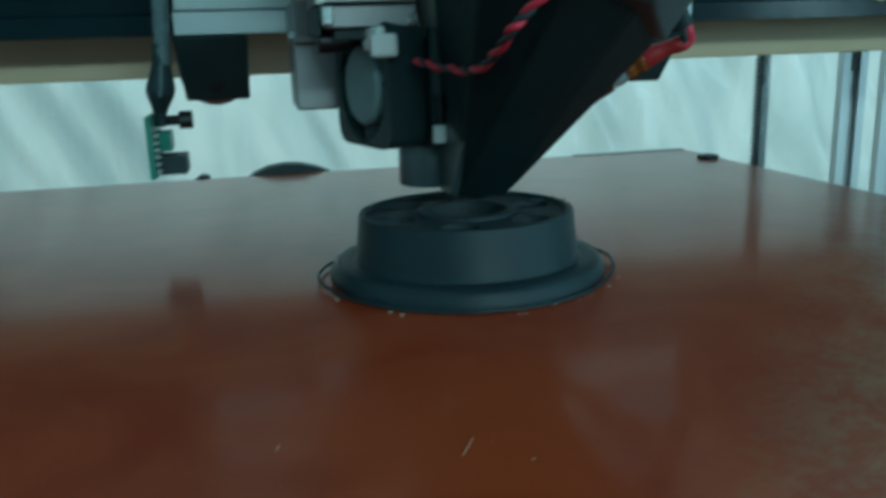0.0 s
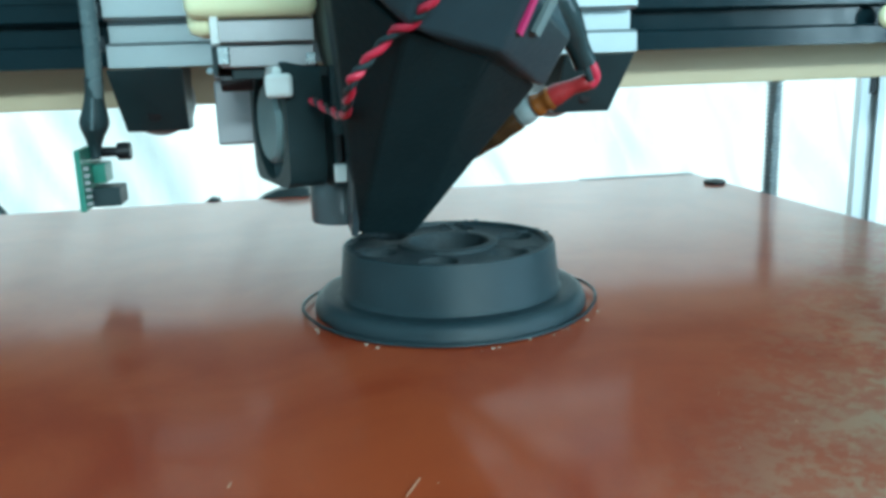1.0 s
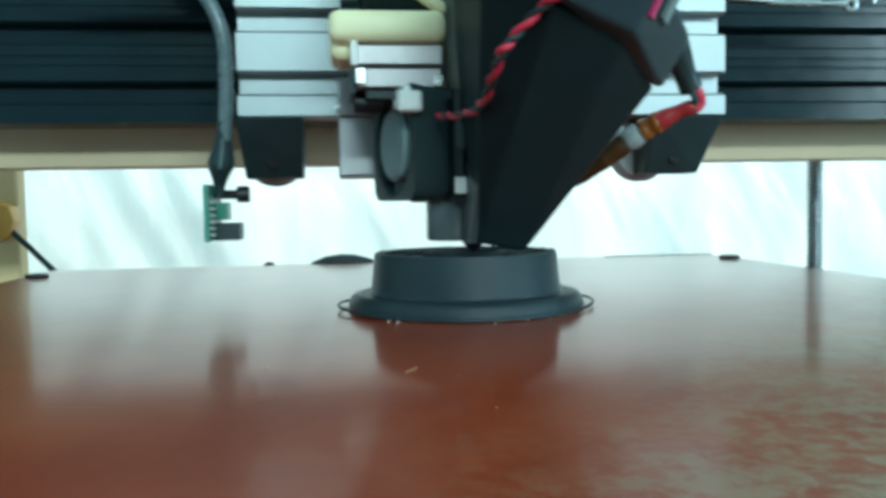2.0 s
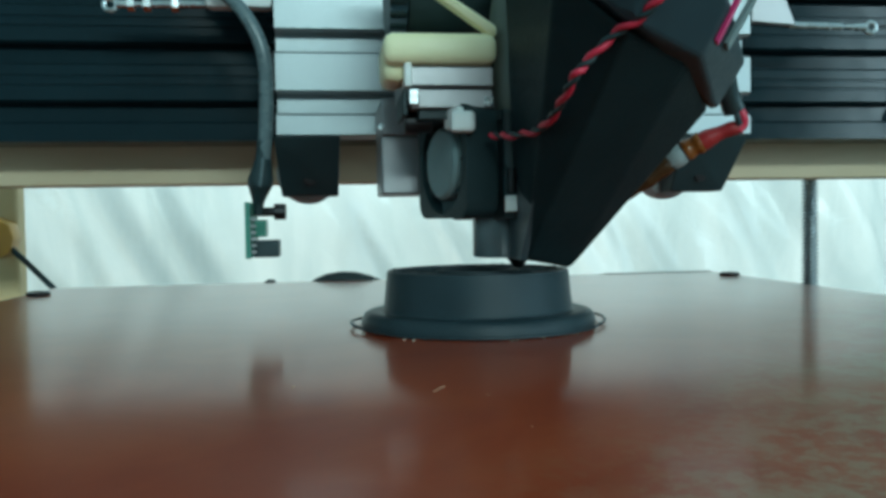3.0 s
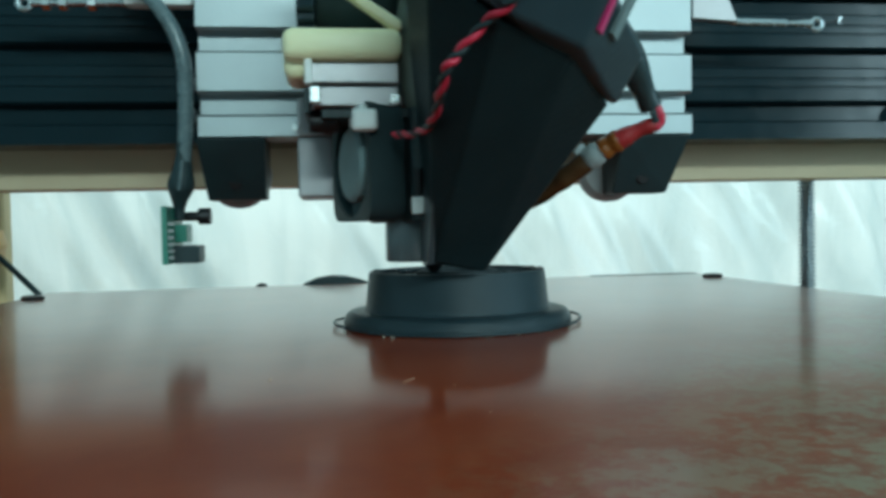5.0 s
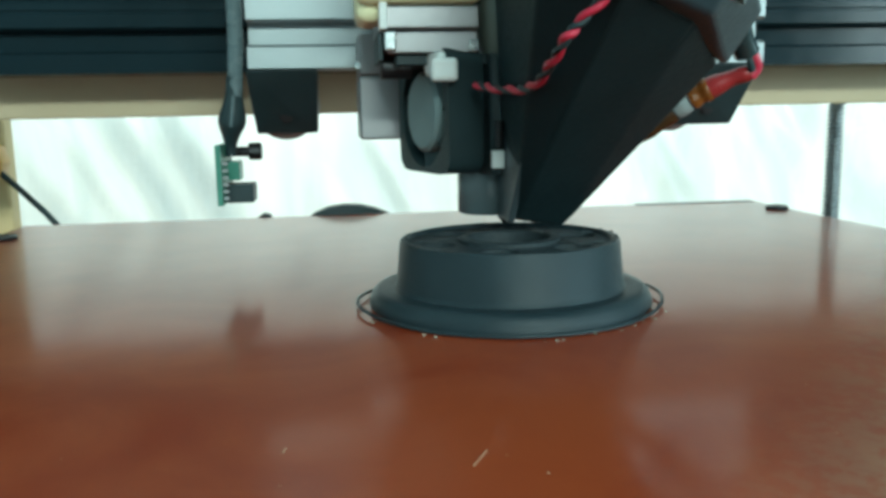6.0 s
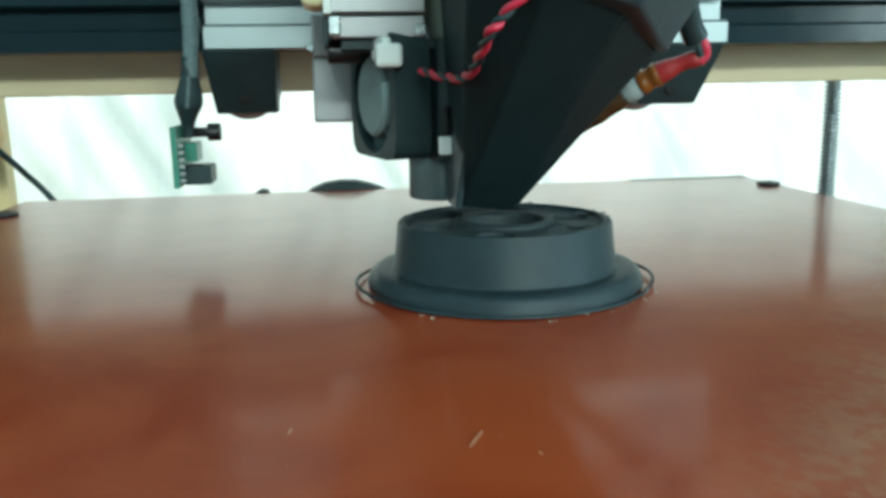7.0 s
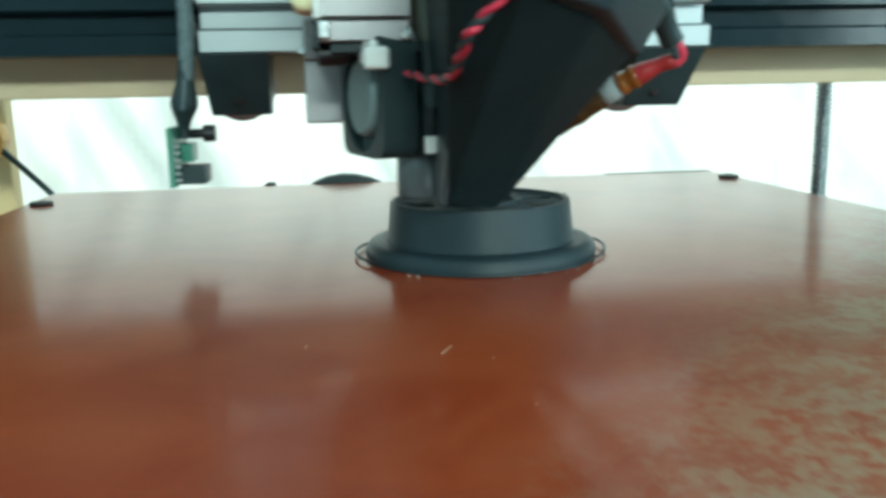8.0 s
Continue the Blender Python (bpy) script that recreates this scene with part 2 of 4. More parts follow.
def hull(points, bevel=0.0):
    bm = bmesh.new()
    for p in points:
        bm.verts.new(p)
    bmesh.ops.convex_hull(bm, input=bm.verts)
    bmesh.ops.dissolve_limit(bm, angle_limit=radians(4), verts=bm.verts, edges=bm.edges)
    if bevel:
        bmesh.ops.bevel(bm, geom=list(bm.edges), offset=bevel, segments=2, affect="EDGES", profile=0.5)
    return bm


def smooth_path(points, steps=8):
    """Points along a Catmull-Rom line through the given ones."""
    p = [Vector(q) for q in points]
    p = [2 * p[0] - p[1]] + p + [2 * p[-1] - p[-2]]
    out = []
    for i in range(1, len(p) - 2):
        for k in range(steps):
            t = k / steps
            a, b, c, d = p[i - 1:i + 3]
            out.append(0.5 * (2 * b + (c - a) * t + (2 * a - 5 * b + 4 * c - d) * t * t + (3 * b - 3 * c + d - a) * t ** 3))
    return out + [p[-2]]


def tube(path, r, seg=10, bm=None):
    """A cable: rings along a line of points. r may be a function of 0..1."""
    bm = bm or bmesh.new()
    rings, up = [], Vector((0.3, 0.2, 1)).normalized()
    for i, p in enumerate(path):
        d = (path[min(i + 1, len(path) - 1)] - path[max(i - 1, 0)]).normalized()
        s = d.cross(up).normalized()
        up = s.cross(d).normalized()
        rad = r(i / (len(path) - 1)) if callable(r) else r
        rings.append([bm.verts.new(p + rad * (math.cos(2 * math.pi * k / seg) * s + math.sin(2 * math.pi * k / seg) * up)) for k in range(seg)])
    for a, b in zip(rings, rings[1:]):
        for k in range(seg):
            bm.faces.new((a[k], a[(k + 1) % seg], b[(k + 1) % seg], b[k]))
    bm.faces.new(rings[0][::-1]), bm.faces.new(rings[-1])
    return bm


def lathe(profile, seg=96, centre=(0, 0), bm=None, close=False):
    """A turned body from (radius, height) pairs."""
    bm = bm or bmesh.new()
    rings = [[bm.verts.new((centre[0] + r * math.cos(2 * math.pi * k / seg), centre[1] + r * math.sin(2 * math.pi * k / seg), z)) for k in range(seg)]
             for r, z in profile]
    pairs = list(zip(rings, rings[1:])) + ([(rings[-1], rings[0])] if close else [])
    for a, b in pairs:
        for k in range(seg):
            bm.faces.new((a[k], a[(k + 1) % seg], b[(k + 1) % seg], b[k]))
    return bm


def prism(outline, x0, x1):
    """A bar along x with the given (y, z) outline."""
    bm = bmesh.new()
    a = [bm.verts.new((x0, y, z)) for y, z in outline]
    b = [bm.verts.new((x1, y, z)) for y, z in outline]
    bm.faces.new(a), bm.faces.new(b[::-1])
    for i in range(len(a)):
        j = (i + 1) % len(a)
        bm.faces.new((a[i], a[j], b[j], b[i]))
    return bm


def slot_outline(y0, z0, units, depth=0.02, grooves=()):
    """Outline of a slotted profile: slots every 20 mm on the front and the back, z0 its foot; grooves: heights of fine V-grooves over each joint between slots."""
    front, mm = [(y0, z0)], 0.001
    for k in range(units):
        c = z0 + (10.2 + 20 * k) * mm
        for g in grooves if k else ():
            front += [(y0 + dy * mm, z0 + (20 * k + g + dz) * mm) for dy, dz in ((0, -0.6), (0.35, -0.25), (0.35, 0.25), (0, 0.6))]
        for dy, dz in ((0, -4.1), (1.6, -3.2), (1.6, -5.4), (3.6, -5.4), (6, -3), (6, 3), (3.6, 5.4), (1.6, 5.4), (1.6, 3.2), (0, 4.1)):
            front.append((y0 + dy * mm, c + dz * mm))
    top = z0 + 0.02 * units + 0.0003
    front.append((y0, top))
    back = [(2 * y0 + depth - y, z) for y, z in front[::-1]]
    return front + back


# ---- the room ----
# added enclosure, out of view, that bounces the window light back
def room():
    def slab(name, label, *b):
        tagged(part(name, box(*b), M_WALL), label, "wall", kind="structure")
    tagged(part("floor", box(-2.1, 2.7, -2.6, 1.1, -0.90, -0.80), M_TABLE), "plain brown board floor", "floor", kind="structure")
    tagged(part("ceiling", box(-2.1, 2.7, -2.6, 1.1, 1.7, 1.8), M_WALL), "plain white painted ceiling", "ceiling", kind="structure")
    slab("wall_west", "plain pale blue painted wall", -2.1, -2.0, -2.6, 1.1, -0.8, 1.7)
    # rear wall: a high narrow window and a tall one near the corner
    slab("wall_south_left", "plain pale blue painted wall beside the window", -2.0, -0.35, -2.6, -2.5, -0.8, 1.7)
    slab("wall_south_low", "plain pale blue painted wall under the high window", -0.35, 1.15, -2.6, -2.5, -0.8, 0.78)
    slab("wall_south_high", "plain pale blue painted wall over the high window", -0.35, 1.15, -2.6, -2.5, 0.94, 1.7)
    slab("wall_south_middle", "plain pale blue painted wall between the windows", 1.15, 1.84, -2.6, -2.5, -0.8, 1.7)
    slab("wall_south_corner_low", "plain pale blue painted wall under the tall window", 1.84, 2.16, -2.6, -2.5, -0.8, -0.03)
    slab("wall_south_corner_high", "plain pale blue painted wall over the tall window", 1.84, 2.16, -2.6, -2.5, 0.83, 1.7)
    slab("wall_south_right", "plain pale blue painted wall beside the tall window", 2.16, 2.6, -2.6, -2.5, -0.8, 1.7)
    # wall behind the film, with its window opening
    slab("wall_north_low", "plain pale blue painted wall under the window", -2.0, 2.6, 1.0, 1.1, -0.8, -0.2)
    slab("wall_north_high", "plain pale blue painted wall over the window", -2.0, 2.6, 1.0, 1.1, 0.9, 1.7)
    slab("wall_north_left", "plain pale blue painted wall beside the window", -2.0, -0.6, 1.0, 1.1, -0.2, 0.9)
    slab("wall_north_right", "plain pale blue painted wall beside the window", 1.1, 2.6, 1.0, 1.1, -0.2, 0.9)
    slab("wall_east_low", "plain pale blue painted wall under the window", 2.6, 2.7, -2.6, 1.1, -0.8, 0.15)
    slab("wall_east_high", "plain pale blue painted wall over the window", 2.6, 2.7, -2.6, 1.1, 1.35, 1.7)
    slab("wall_east_far", "plain pale blue painted wall beside the window", 2.6, 2.7, -0.6, 1.1, 0.15, 1.35)
    slab("wall_east_near", "plain pale blue painted wall beside the window", 2.6, 2.7, -2.6, -1.8, 0.15, 1.35)


def work_table():
    t = thing("work_table", "brown board table under the machine", "table")
    part("tabletop", box(-0.7, 0.9, -0.55, 0.7, -0.16, -0.13, 0.003), M_TABLE, t)
    for x in (-0.65, 0.85):
        for y in (-0.5, 0.65):
            part("leg", box(x - 0.03, x + 0.03, y - 0.03, y + 0.03, -0.8, -0.16, 0.003), M_TABLE, t)


def film_sheet():
    """Milky film hung behind the machine, with slanting creases."""
    bm = bmesh.new()
    nx, nz = 260, 130
    x0, x1, z0, z1 = -0.40, 1.0, -0.125, 0.66
    grid = []
    for j in range(nz + 1):
        row = []
        for i in range(nx + 1):
            x, z = x0 + (x1 - x0) * i / nx, z0 + (z1 - z0) * j / nz
            u = x + 0.55 * z
            y = 0.42
            y += 0.010 * math.sin(u * 40 + 3 * noise.noise((x * 3, z * 3, 0)))
            y += 0.022 * noise.noise((u * 14, z * 4, 1.7)) + 0.011 * noise.noise((u * 38, z * 10, 4.1))
            y += 0.020 * abs(noise.noise((u * 24 + 5, z * 7, 9.3)))
            row.append(bm.verts.new((x, y, z)))
        grid.append(row)
    for j in range(nz):
        for i in range(nx):
            bm.faces.new((grid[j][i], grid[j][i + 1], grid[j + 1][i + 1], grid[j + 1][i]))
    tagged(part("plastic_film", bm, M_FILM, smooth=180), "crumpled milky white plastic film hung behind the printer", "plastic sheet")


# ---- the frame of the printer ----
def gantry():
    g = thing("gantry_beam", "black slotted aluminium beam across the printer", "beam")
    part("profile", prism(slot_outline(0.0247, 0.0573, 4, grooves=(-0.9, 2.3)), -0.34, 0.40), M_BLACK_ALU, g, "black anodised slotted profile")
    s = part("screw", lathe([(0.0, 0.0), (0.0042, 0.0), (0.0044, 0.0008), (0.0036, 0.0022), (0.0022, 0.0026), (0.0019, 0.0012), (0.0, 0.0012)], 24), M_CREAM, g, "pale button-head screw in the slot")
    s.matrix_basis = Matrix.Translation((0.2194, 0.0247, 0.0668)) @ pose(0, 0, 0, 90, 0, 0)


def plywood_beam():
    b = box(-0.36, 0.252, 0.0512, 0.069, 0.0435, 0.0680, 0.0006)
    tagged(part("plywood_beam", b, M_PLY), "pale plywood crossbar under the black beam", "beam")


def lead_screw():
    """A trapezoidal spindle with a helical thread."""
    s = thing("lead_screw", "steel lead screw standing upright beside the bed", "screw")
    bm = bmesh.new()
    seg, pitch, z0, z1 = 16, 0.002, -0.10, 0.14
    x, y = 0.2258, 0.1065
    turns = int((z1 - z0) / pitch)
    shape = ((0.0, 0.0029), (0.40, 0.0029), (0.55, 0.0041), (0.85, 0.0041))
    rings = []
    for t in range(turns):
        for f, r in shape:
            rings.append([bm.verts.new((x + r * math.cos(2 * math.pi * k / seg), y + r * math.sin(2 * math.pi * k / seg), z0 + (t + f + k / seg) * pitch)) for k in range(seg)] + [None])
            a = rings[-1][0].co
            rings[-1][-1] = bm.verts.new((a.x, a.y, a.z + pitch))
    for a, b in zip(rings, rings[1:]):
        for k in range(seg):
            bm.faces.new((a[k], a[k + 1], b[k + 1], b[k]))
    bmesh.ops.remove_doubles(bm, verts=bm.verts, dist=1e-6)
    part("spindle", bm, M_SCREW, s, smooth=40)
    part("foot_bearing", rod((x, y, -0.13), (x, y, -0.10), 0.012, 24, bevel=0.001), M_DARK_STEEL, s)


def upright(x, y, w=0.016, d=0.005):
    """A slotted upright of the frame: its front face carries one slot."""
    u = thing("frame_upright", "silver slotted aluminium upright of the frame", "post", group="frame uprights")
    lip, a, b = 0.0011, 0.30 * w, 0.70 * w
    outline = [(0, 0), (a, 0), (a, lip), (a - 0.0012, lip), (a - 0.0012, 0.0036), (b + 0.0012, 0.0036), (b + 0.0012, lip), (b, lip), (b, 0), (w, 0), (w, d), (0, d)]
    p = part("profile", prism(outline, -0.13, 0.42), M_POST, u)
    p.matrix_basis = Matrix.Translation((x, y, 0)) @ pose(0, 0, 0, 0, -90, 0) @ pose(0, 0, 0, -90, 0, 0)
    n = part("slot_nut", box(x + a, x + b, y + 0.0012, y + 0.0034, 0.030, 0.046, 0.0003), M_DARK_STEEL, u, "dark nut sitting in the slot")
    part("foot_plate", box(x - 0.004, x + w + 0.004, y - 0.004, y + d + 0.004, -0.1300, -0.1265, 0.0005), M_DARK_STEEL, u)
    return u


def left_post():
    p = thing("wooden_post", "orange-yellow pine post at the edge of the film", "post")
    part("timber", box(-0.245, -0.1755, 0.20, 0.212, -0.13, 0.30, 0.0015), M_PINE, p)
    part("clip", hull([(x, y, z) for x, z in ((-0.184, 0.034), (-0.175, 0.030), (-0.173, 0.022), (-0.176, 0.014), (-0.184, 0.011)) for y in (0.186, 0.199)], 0.001), M_AMBER, p, "rounded orange plastic clip", 40)
    c = tagged(part("loose_cable", tube(smooth_path([(-0.225, 0.19, 0.080), (-0.197, 0.19, 0.045), (-0.180, 0.19, 0.022), (-0.164, 0.19, 0.005), (-0.147, 0.185, -0.013), (-0.125, 0.18, -0.05), (-0.115, 0.18, -0.126)]), 0.0016), M_BLACK, smooth=60),
               "thin black cable hanging down behind the bed", "cable")
    return c


# ---- the bed and the print ----
BED = (-0.135, 0.1838, -0.225, 0.1235)


def make_bed():
    b = thing("print_bed", "flat red-brown glossy laminate print bed with dried glue", "print bed")
    x0, x1, y0, y1 = BED
    part("plate", box(x0, x1, y0, y1, -0.004, 0.0, 0.0006), M_BED, b, "glossy red-brown laminate plate")
    part("heater_plate", box(x0 + 0.004, x1 - 0.004, y0 + 0.004, y1 - 0.004, -0.0075, -0.0041, 0.0005), M_ALU_DULL, b)
    for x, y in ((0.1775, 0.0895), (-0.1275, 0.0820), (0.1775, -0.21), (-0.1275, -0.21)):
        part("bolt", lathe([(0.0, 0.0012), (0.0014, 0.0012), (0.0018, 0.0018), (0.0036, 0.0018), (0.0045, 0.0014), (0.0047, 0.0008), (0.0044, 0.0), (0.0042, -0.0036), (0.0, -0.0036)], 24, (x, y)), M_DARK_STEEL, b, "low black bolt head")
    for x in ((0.128, 0.1832),):
        part("edge_tape", box(x[0], x[1], 0.1205, 0.1237, 0.0001, 0.0004), M_WHEEL, b, "thin grey tape along the back edge")
    # dark rubber pad of the bed's strain relief, behind the back edge
    pad = [(-0.0195, -0.002), (-0.016, 0.0006), (-0.010, 0.0030), (-0.003, 0.0040), (0.004, 0.0036), (0.011, 0.0018), (0.0165, -0.0005), (0.018, -0.002), (0.018, -0.008), (-0.0195, -0.008)]
    part("rubber_pad", hull([(x, y, z) for x, z in pad for y in (0.1245, 0.134)], 0.0006), M_BLACK, b, "dark rounded rubber pad", 40)
    part("rubber_tab", hull([(x, y, z) for x, z in ((-0.046, -0.004), (-0.038, 0.0012), (-0.035, 0.0008), (-0.033, -0.004)) for y in (0.1245, 0.132)], 0.0004), M_BLACK, b)
    part("carriage_plate", box(-0.06, 0.11, -0.12, 0.06, -0.03, -0.026, 0.001), M_ALU_DULL, b)
    for x in (-0.05, 0.10):
        for y in (-0.11, 0.05):
            part("spacer", rod((x, y, -0.026), (x, y, -0.0075), 0.004, 12), M_DARK_STEEL, b)
    return b


def bed_rails():
    for x in (-0.05, 0.10):
        r = thing("bed_rail", "black slotted rail under the print bed", "rail", group="rails under the bed")
        bm = box(x - 0.01, x + 0.01, -0.42, 0.30, -0.055, -0.0305, 0.001)
        part("profile", bm, M_BLACK_ALU, r)
        for y in (-0.40, 0.28):
            part("foot", box(x - 0.015, x + 0.015, y - 0.02, y + 0.02, -0.13, -0.055, 0.001), M_BLACK_ALU, r)


RING = (0.0326, -0.0539)


def make_ring():
    """The printed part: a flanged ring with a holed deck, and the loose line of plastic laid round it."""
    cx, cy = RING
    t = thing("printed_ring", "dark grey flanged ring being printed on the bed", "printed part")
    wall = [(0.0318, 0.0), (0.0324, 0.0006), (0.0324, 0.0017), (0.0317, 0.0034), (0.0309, 0.0041), (0.0299, 0.0044), (0.0274, 0.0044), (0.0267, 0.0043), (0.0264, 0.0046), (0.0261, 0.0056),
            (0.0252, 0.0147), (0.0249, 0.0152), (0.0244, 0.0153), (0.0236, 0.0153), (0.0233, 0.0143)]
    bm = lathe(wall, 128, (cx, cy))
    part("ring_wall", bm, M_PRINT, t, smooth=32)
    # deck with six holes and a bore
    bm = bmesh.new()
    deck = 0.0143
    seg = 128
    loops = [[(cx + 0.0233 * math.cos(2 * math.pi * k / seg), cy + 0.0233 * math.sin(2 * math.pi * k / seg)) for k in range(seg)],
             [(cx + 0.0118 * math.cos(2 * math.pi * k / 48), cy + 0.0118 * math.sin(2 * math.pi * k / 48)) for k in range(48)]]
    holes = []
    for i in range(6):
        a = radians(60 * i + 12)
        hx, hy = cx + 0.0176 * math.cos(a), cy + 0.0176 * math.sin(a)
        holes.append([(hx + 0.0044 * math.cos(2 * math.pi * k / 20), hy + 0.0044 * math.sin(2 * math.pi * k / 20)) for k in range(20)])
    edges = []
    for lp in loops + holes:
        vs = [bm.verts.new((x, y, deck)) for x, y in lp]
        es = [bm.edges.new((vs[k], vs[(k + 1) % len(vs)])) for k in range(len(vs))]
        edges += es
        if lp in holes:
            low = [bm.verts.new((x, y, 0.004)) for x, y in lp]
            for k in range(len(vs)):
                bm.faces.new((vs[k], vs[(k + 1) % len(vs)], low[(k + 1) % len(vs)], low[k]))
            bm.faces.new(low)
    bmesh.ops.triangle_fill(bm, edges=edges, use_beauty=True)
    lathe([(0.0118, deck), (0.0118, 0.0151), (0.0113, 0.0153), (0.0098, 0.0153), (0.0094, 0.0149), (0.0094, 0.0)], 48, (cx, cy), bm)
    bmesh.ops.remove_doubles(bm, verts=bm.verts, dist=2e-6)
    part("deck", bm, M_DECK, t, "rough dark top layer with round holes", 35)
    # strings and lumps left on the rim by the nozzle
    rng = random.Random(9)
    for k in range(26):
        a, r, q = rng.uniform(0, 2 * math.pi), rng.uniform(0.0236, 0.0248), rng.uniform(0.00018, 0.00045)
        x, y = cx + r * math.cos(a), cy + r * math.sin(a)
        part("lump", hull([(x + rng.uniform(-q, q) * 1.8, y + rng.uniform(-q, q) * 1.8, 0.0152 + rng.uniform(0, q)) for _ in range(9)]), M_DECK, t)
    for k in range(7):
        a, b = rng.uniform(0, 2 * math.pi), rng.uniform(-0.5, 0.5)
        p = [Vector((cx + r * math.cos(a + b * f), cy + r * math.sin(a + b * f), 0.01455 + 0.0003 * math.sin(9 * f))) for r, f in ((0.0235, 0), (0.0205, 0.25), (0.0175, 0.6), (0.0145, 0.8), (0.0120, 1))]
        part("string", tube(smooth_path(p, 4), 0.00022, 5), M_DECK, t)
    # brim line
    rng = random.Random(4)
    n = 120
    path = []
    for k in range(n + 1):
        a = 2 * math.pi * k / n
        side = abs(math.cos(a)) ** 8
        r = 0.0334 + 0.0017 * side + 0.0002 * rng.random()
        path.append(Vector((cx + r * math.cos(a), cy + r * math.sin(a), 0.0006 + 0.0008 * side)))
    part("brim_line", tube(path, 0.0004, 6), M_PRINT, t, "thin loose loop of filament round the foot", 60)
    fit = Matrix.Translation((cx, cy, 0)) @ Matrix.Diagonal((0.982, 0.982, 0.985, 1)) @ Matrix.Translation((-cx, -cy, 0))
    for ob in t.children:
        ob.data.transform(fit)
    return t


def crumbs():
    """Hair-thin scraps of plastic lying on the bed."""
    rng = random.Random(11)
    for pts, r in (([(0.0098, -0.1415), (0.0112, -0.139), (0.0122, -0.1372)], 0.00022), ([(-0.0137, -0.1335), (-0.0134, -0.1320)], 0.0003)):
        path = smooth_path([(x, y, 0.0003) for x, y in pts], 4)
        part("filament_scrap", tube(path, r * 0.42, 6), M_SCRAP_RED, bed, "thin pale pink scrap of filament")
    for x, y, q in ((0.0185, -0.1445, 0.0005), (0.0205, -0.1660, 0.0005), (0.0265, -0.1690, 0.0004), (0.0590, -0.1390, 0.0004), (0.0720, -0.1330, 0.0004),
                    (0.0660, -0.1200, 0.0003), (-0.0135, -0.1425, 0.0003), (-0.0420, -0.1300, 0.0003), (0.0145, -0.1385, 0.0004)):
        part("filament_crumb", hull([(x + rng.uniform(-q, q) * 0.6, y + rng.uniform(-q, q) * 0.45, rng.uniform(0, q * 0.3)) for _ in range(8)]), M_SCRAP_RED, bed)
    for k in range(16):
        a = radians(rng.uniform(200, 345))
        r = rng.uniform(0.0332, 0.0352)
        x, y = RING[0] + r * math.cos(a), RING[1] + r * math.sin(a)
        s = rng.uniform(0.0002, 0.00038)
        part("filament_crumb", hull([(x + rng.uniform(-s, s) * 1.6, y + rng.uniform(-s, s), rng.uniform(0, s)) for _ in range(8)]), M_SCRAP, bed)


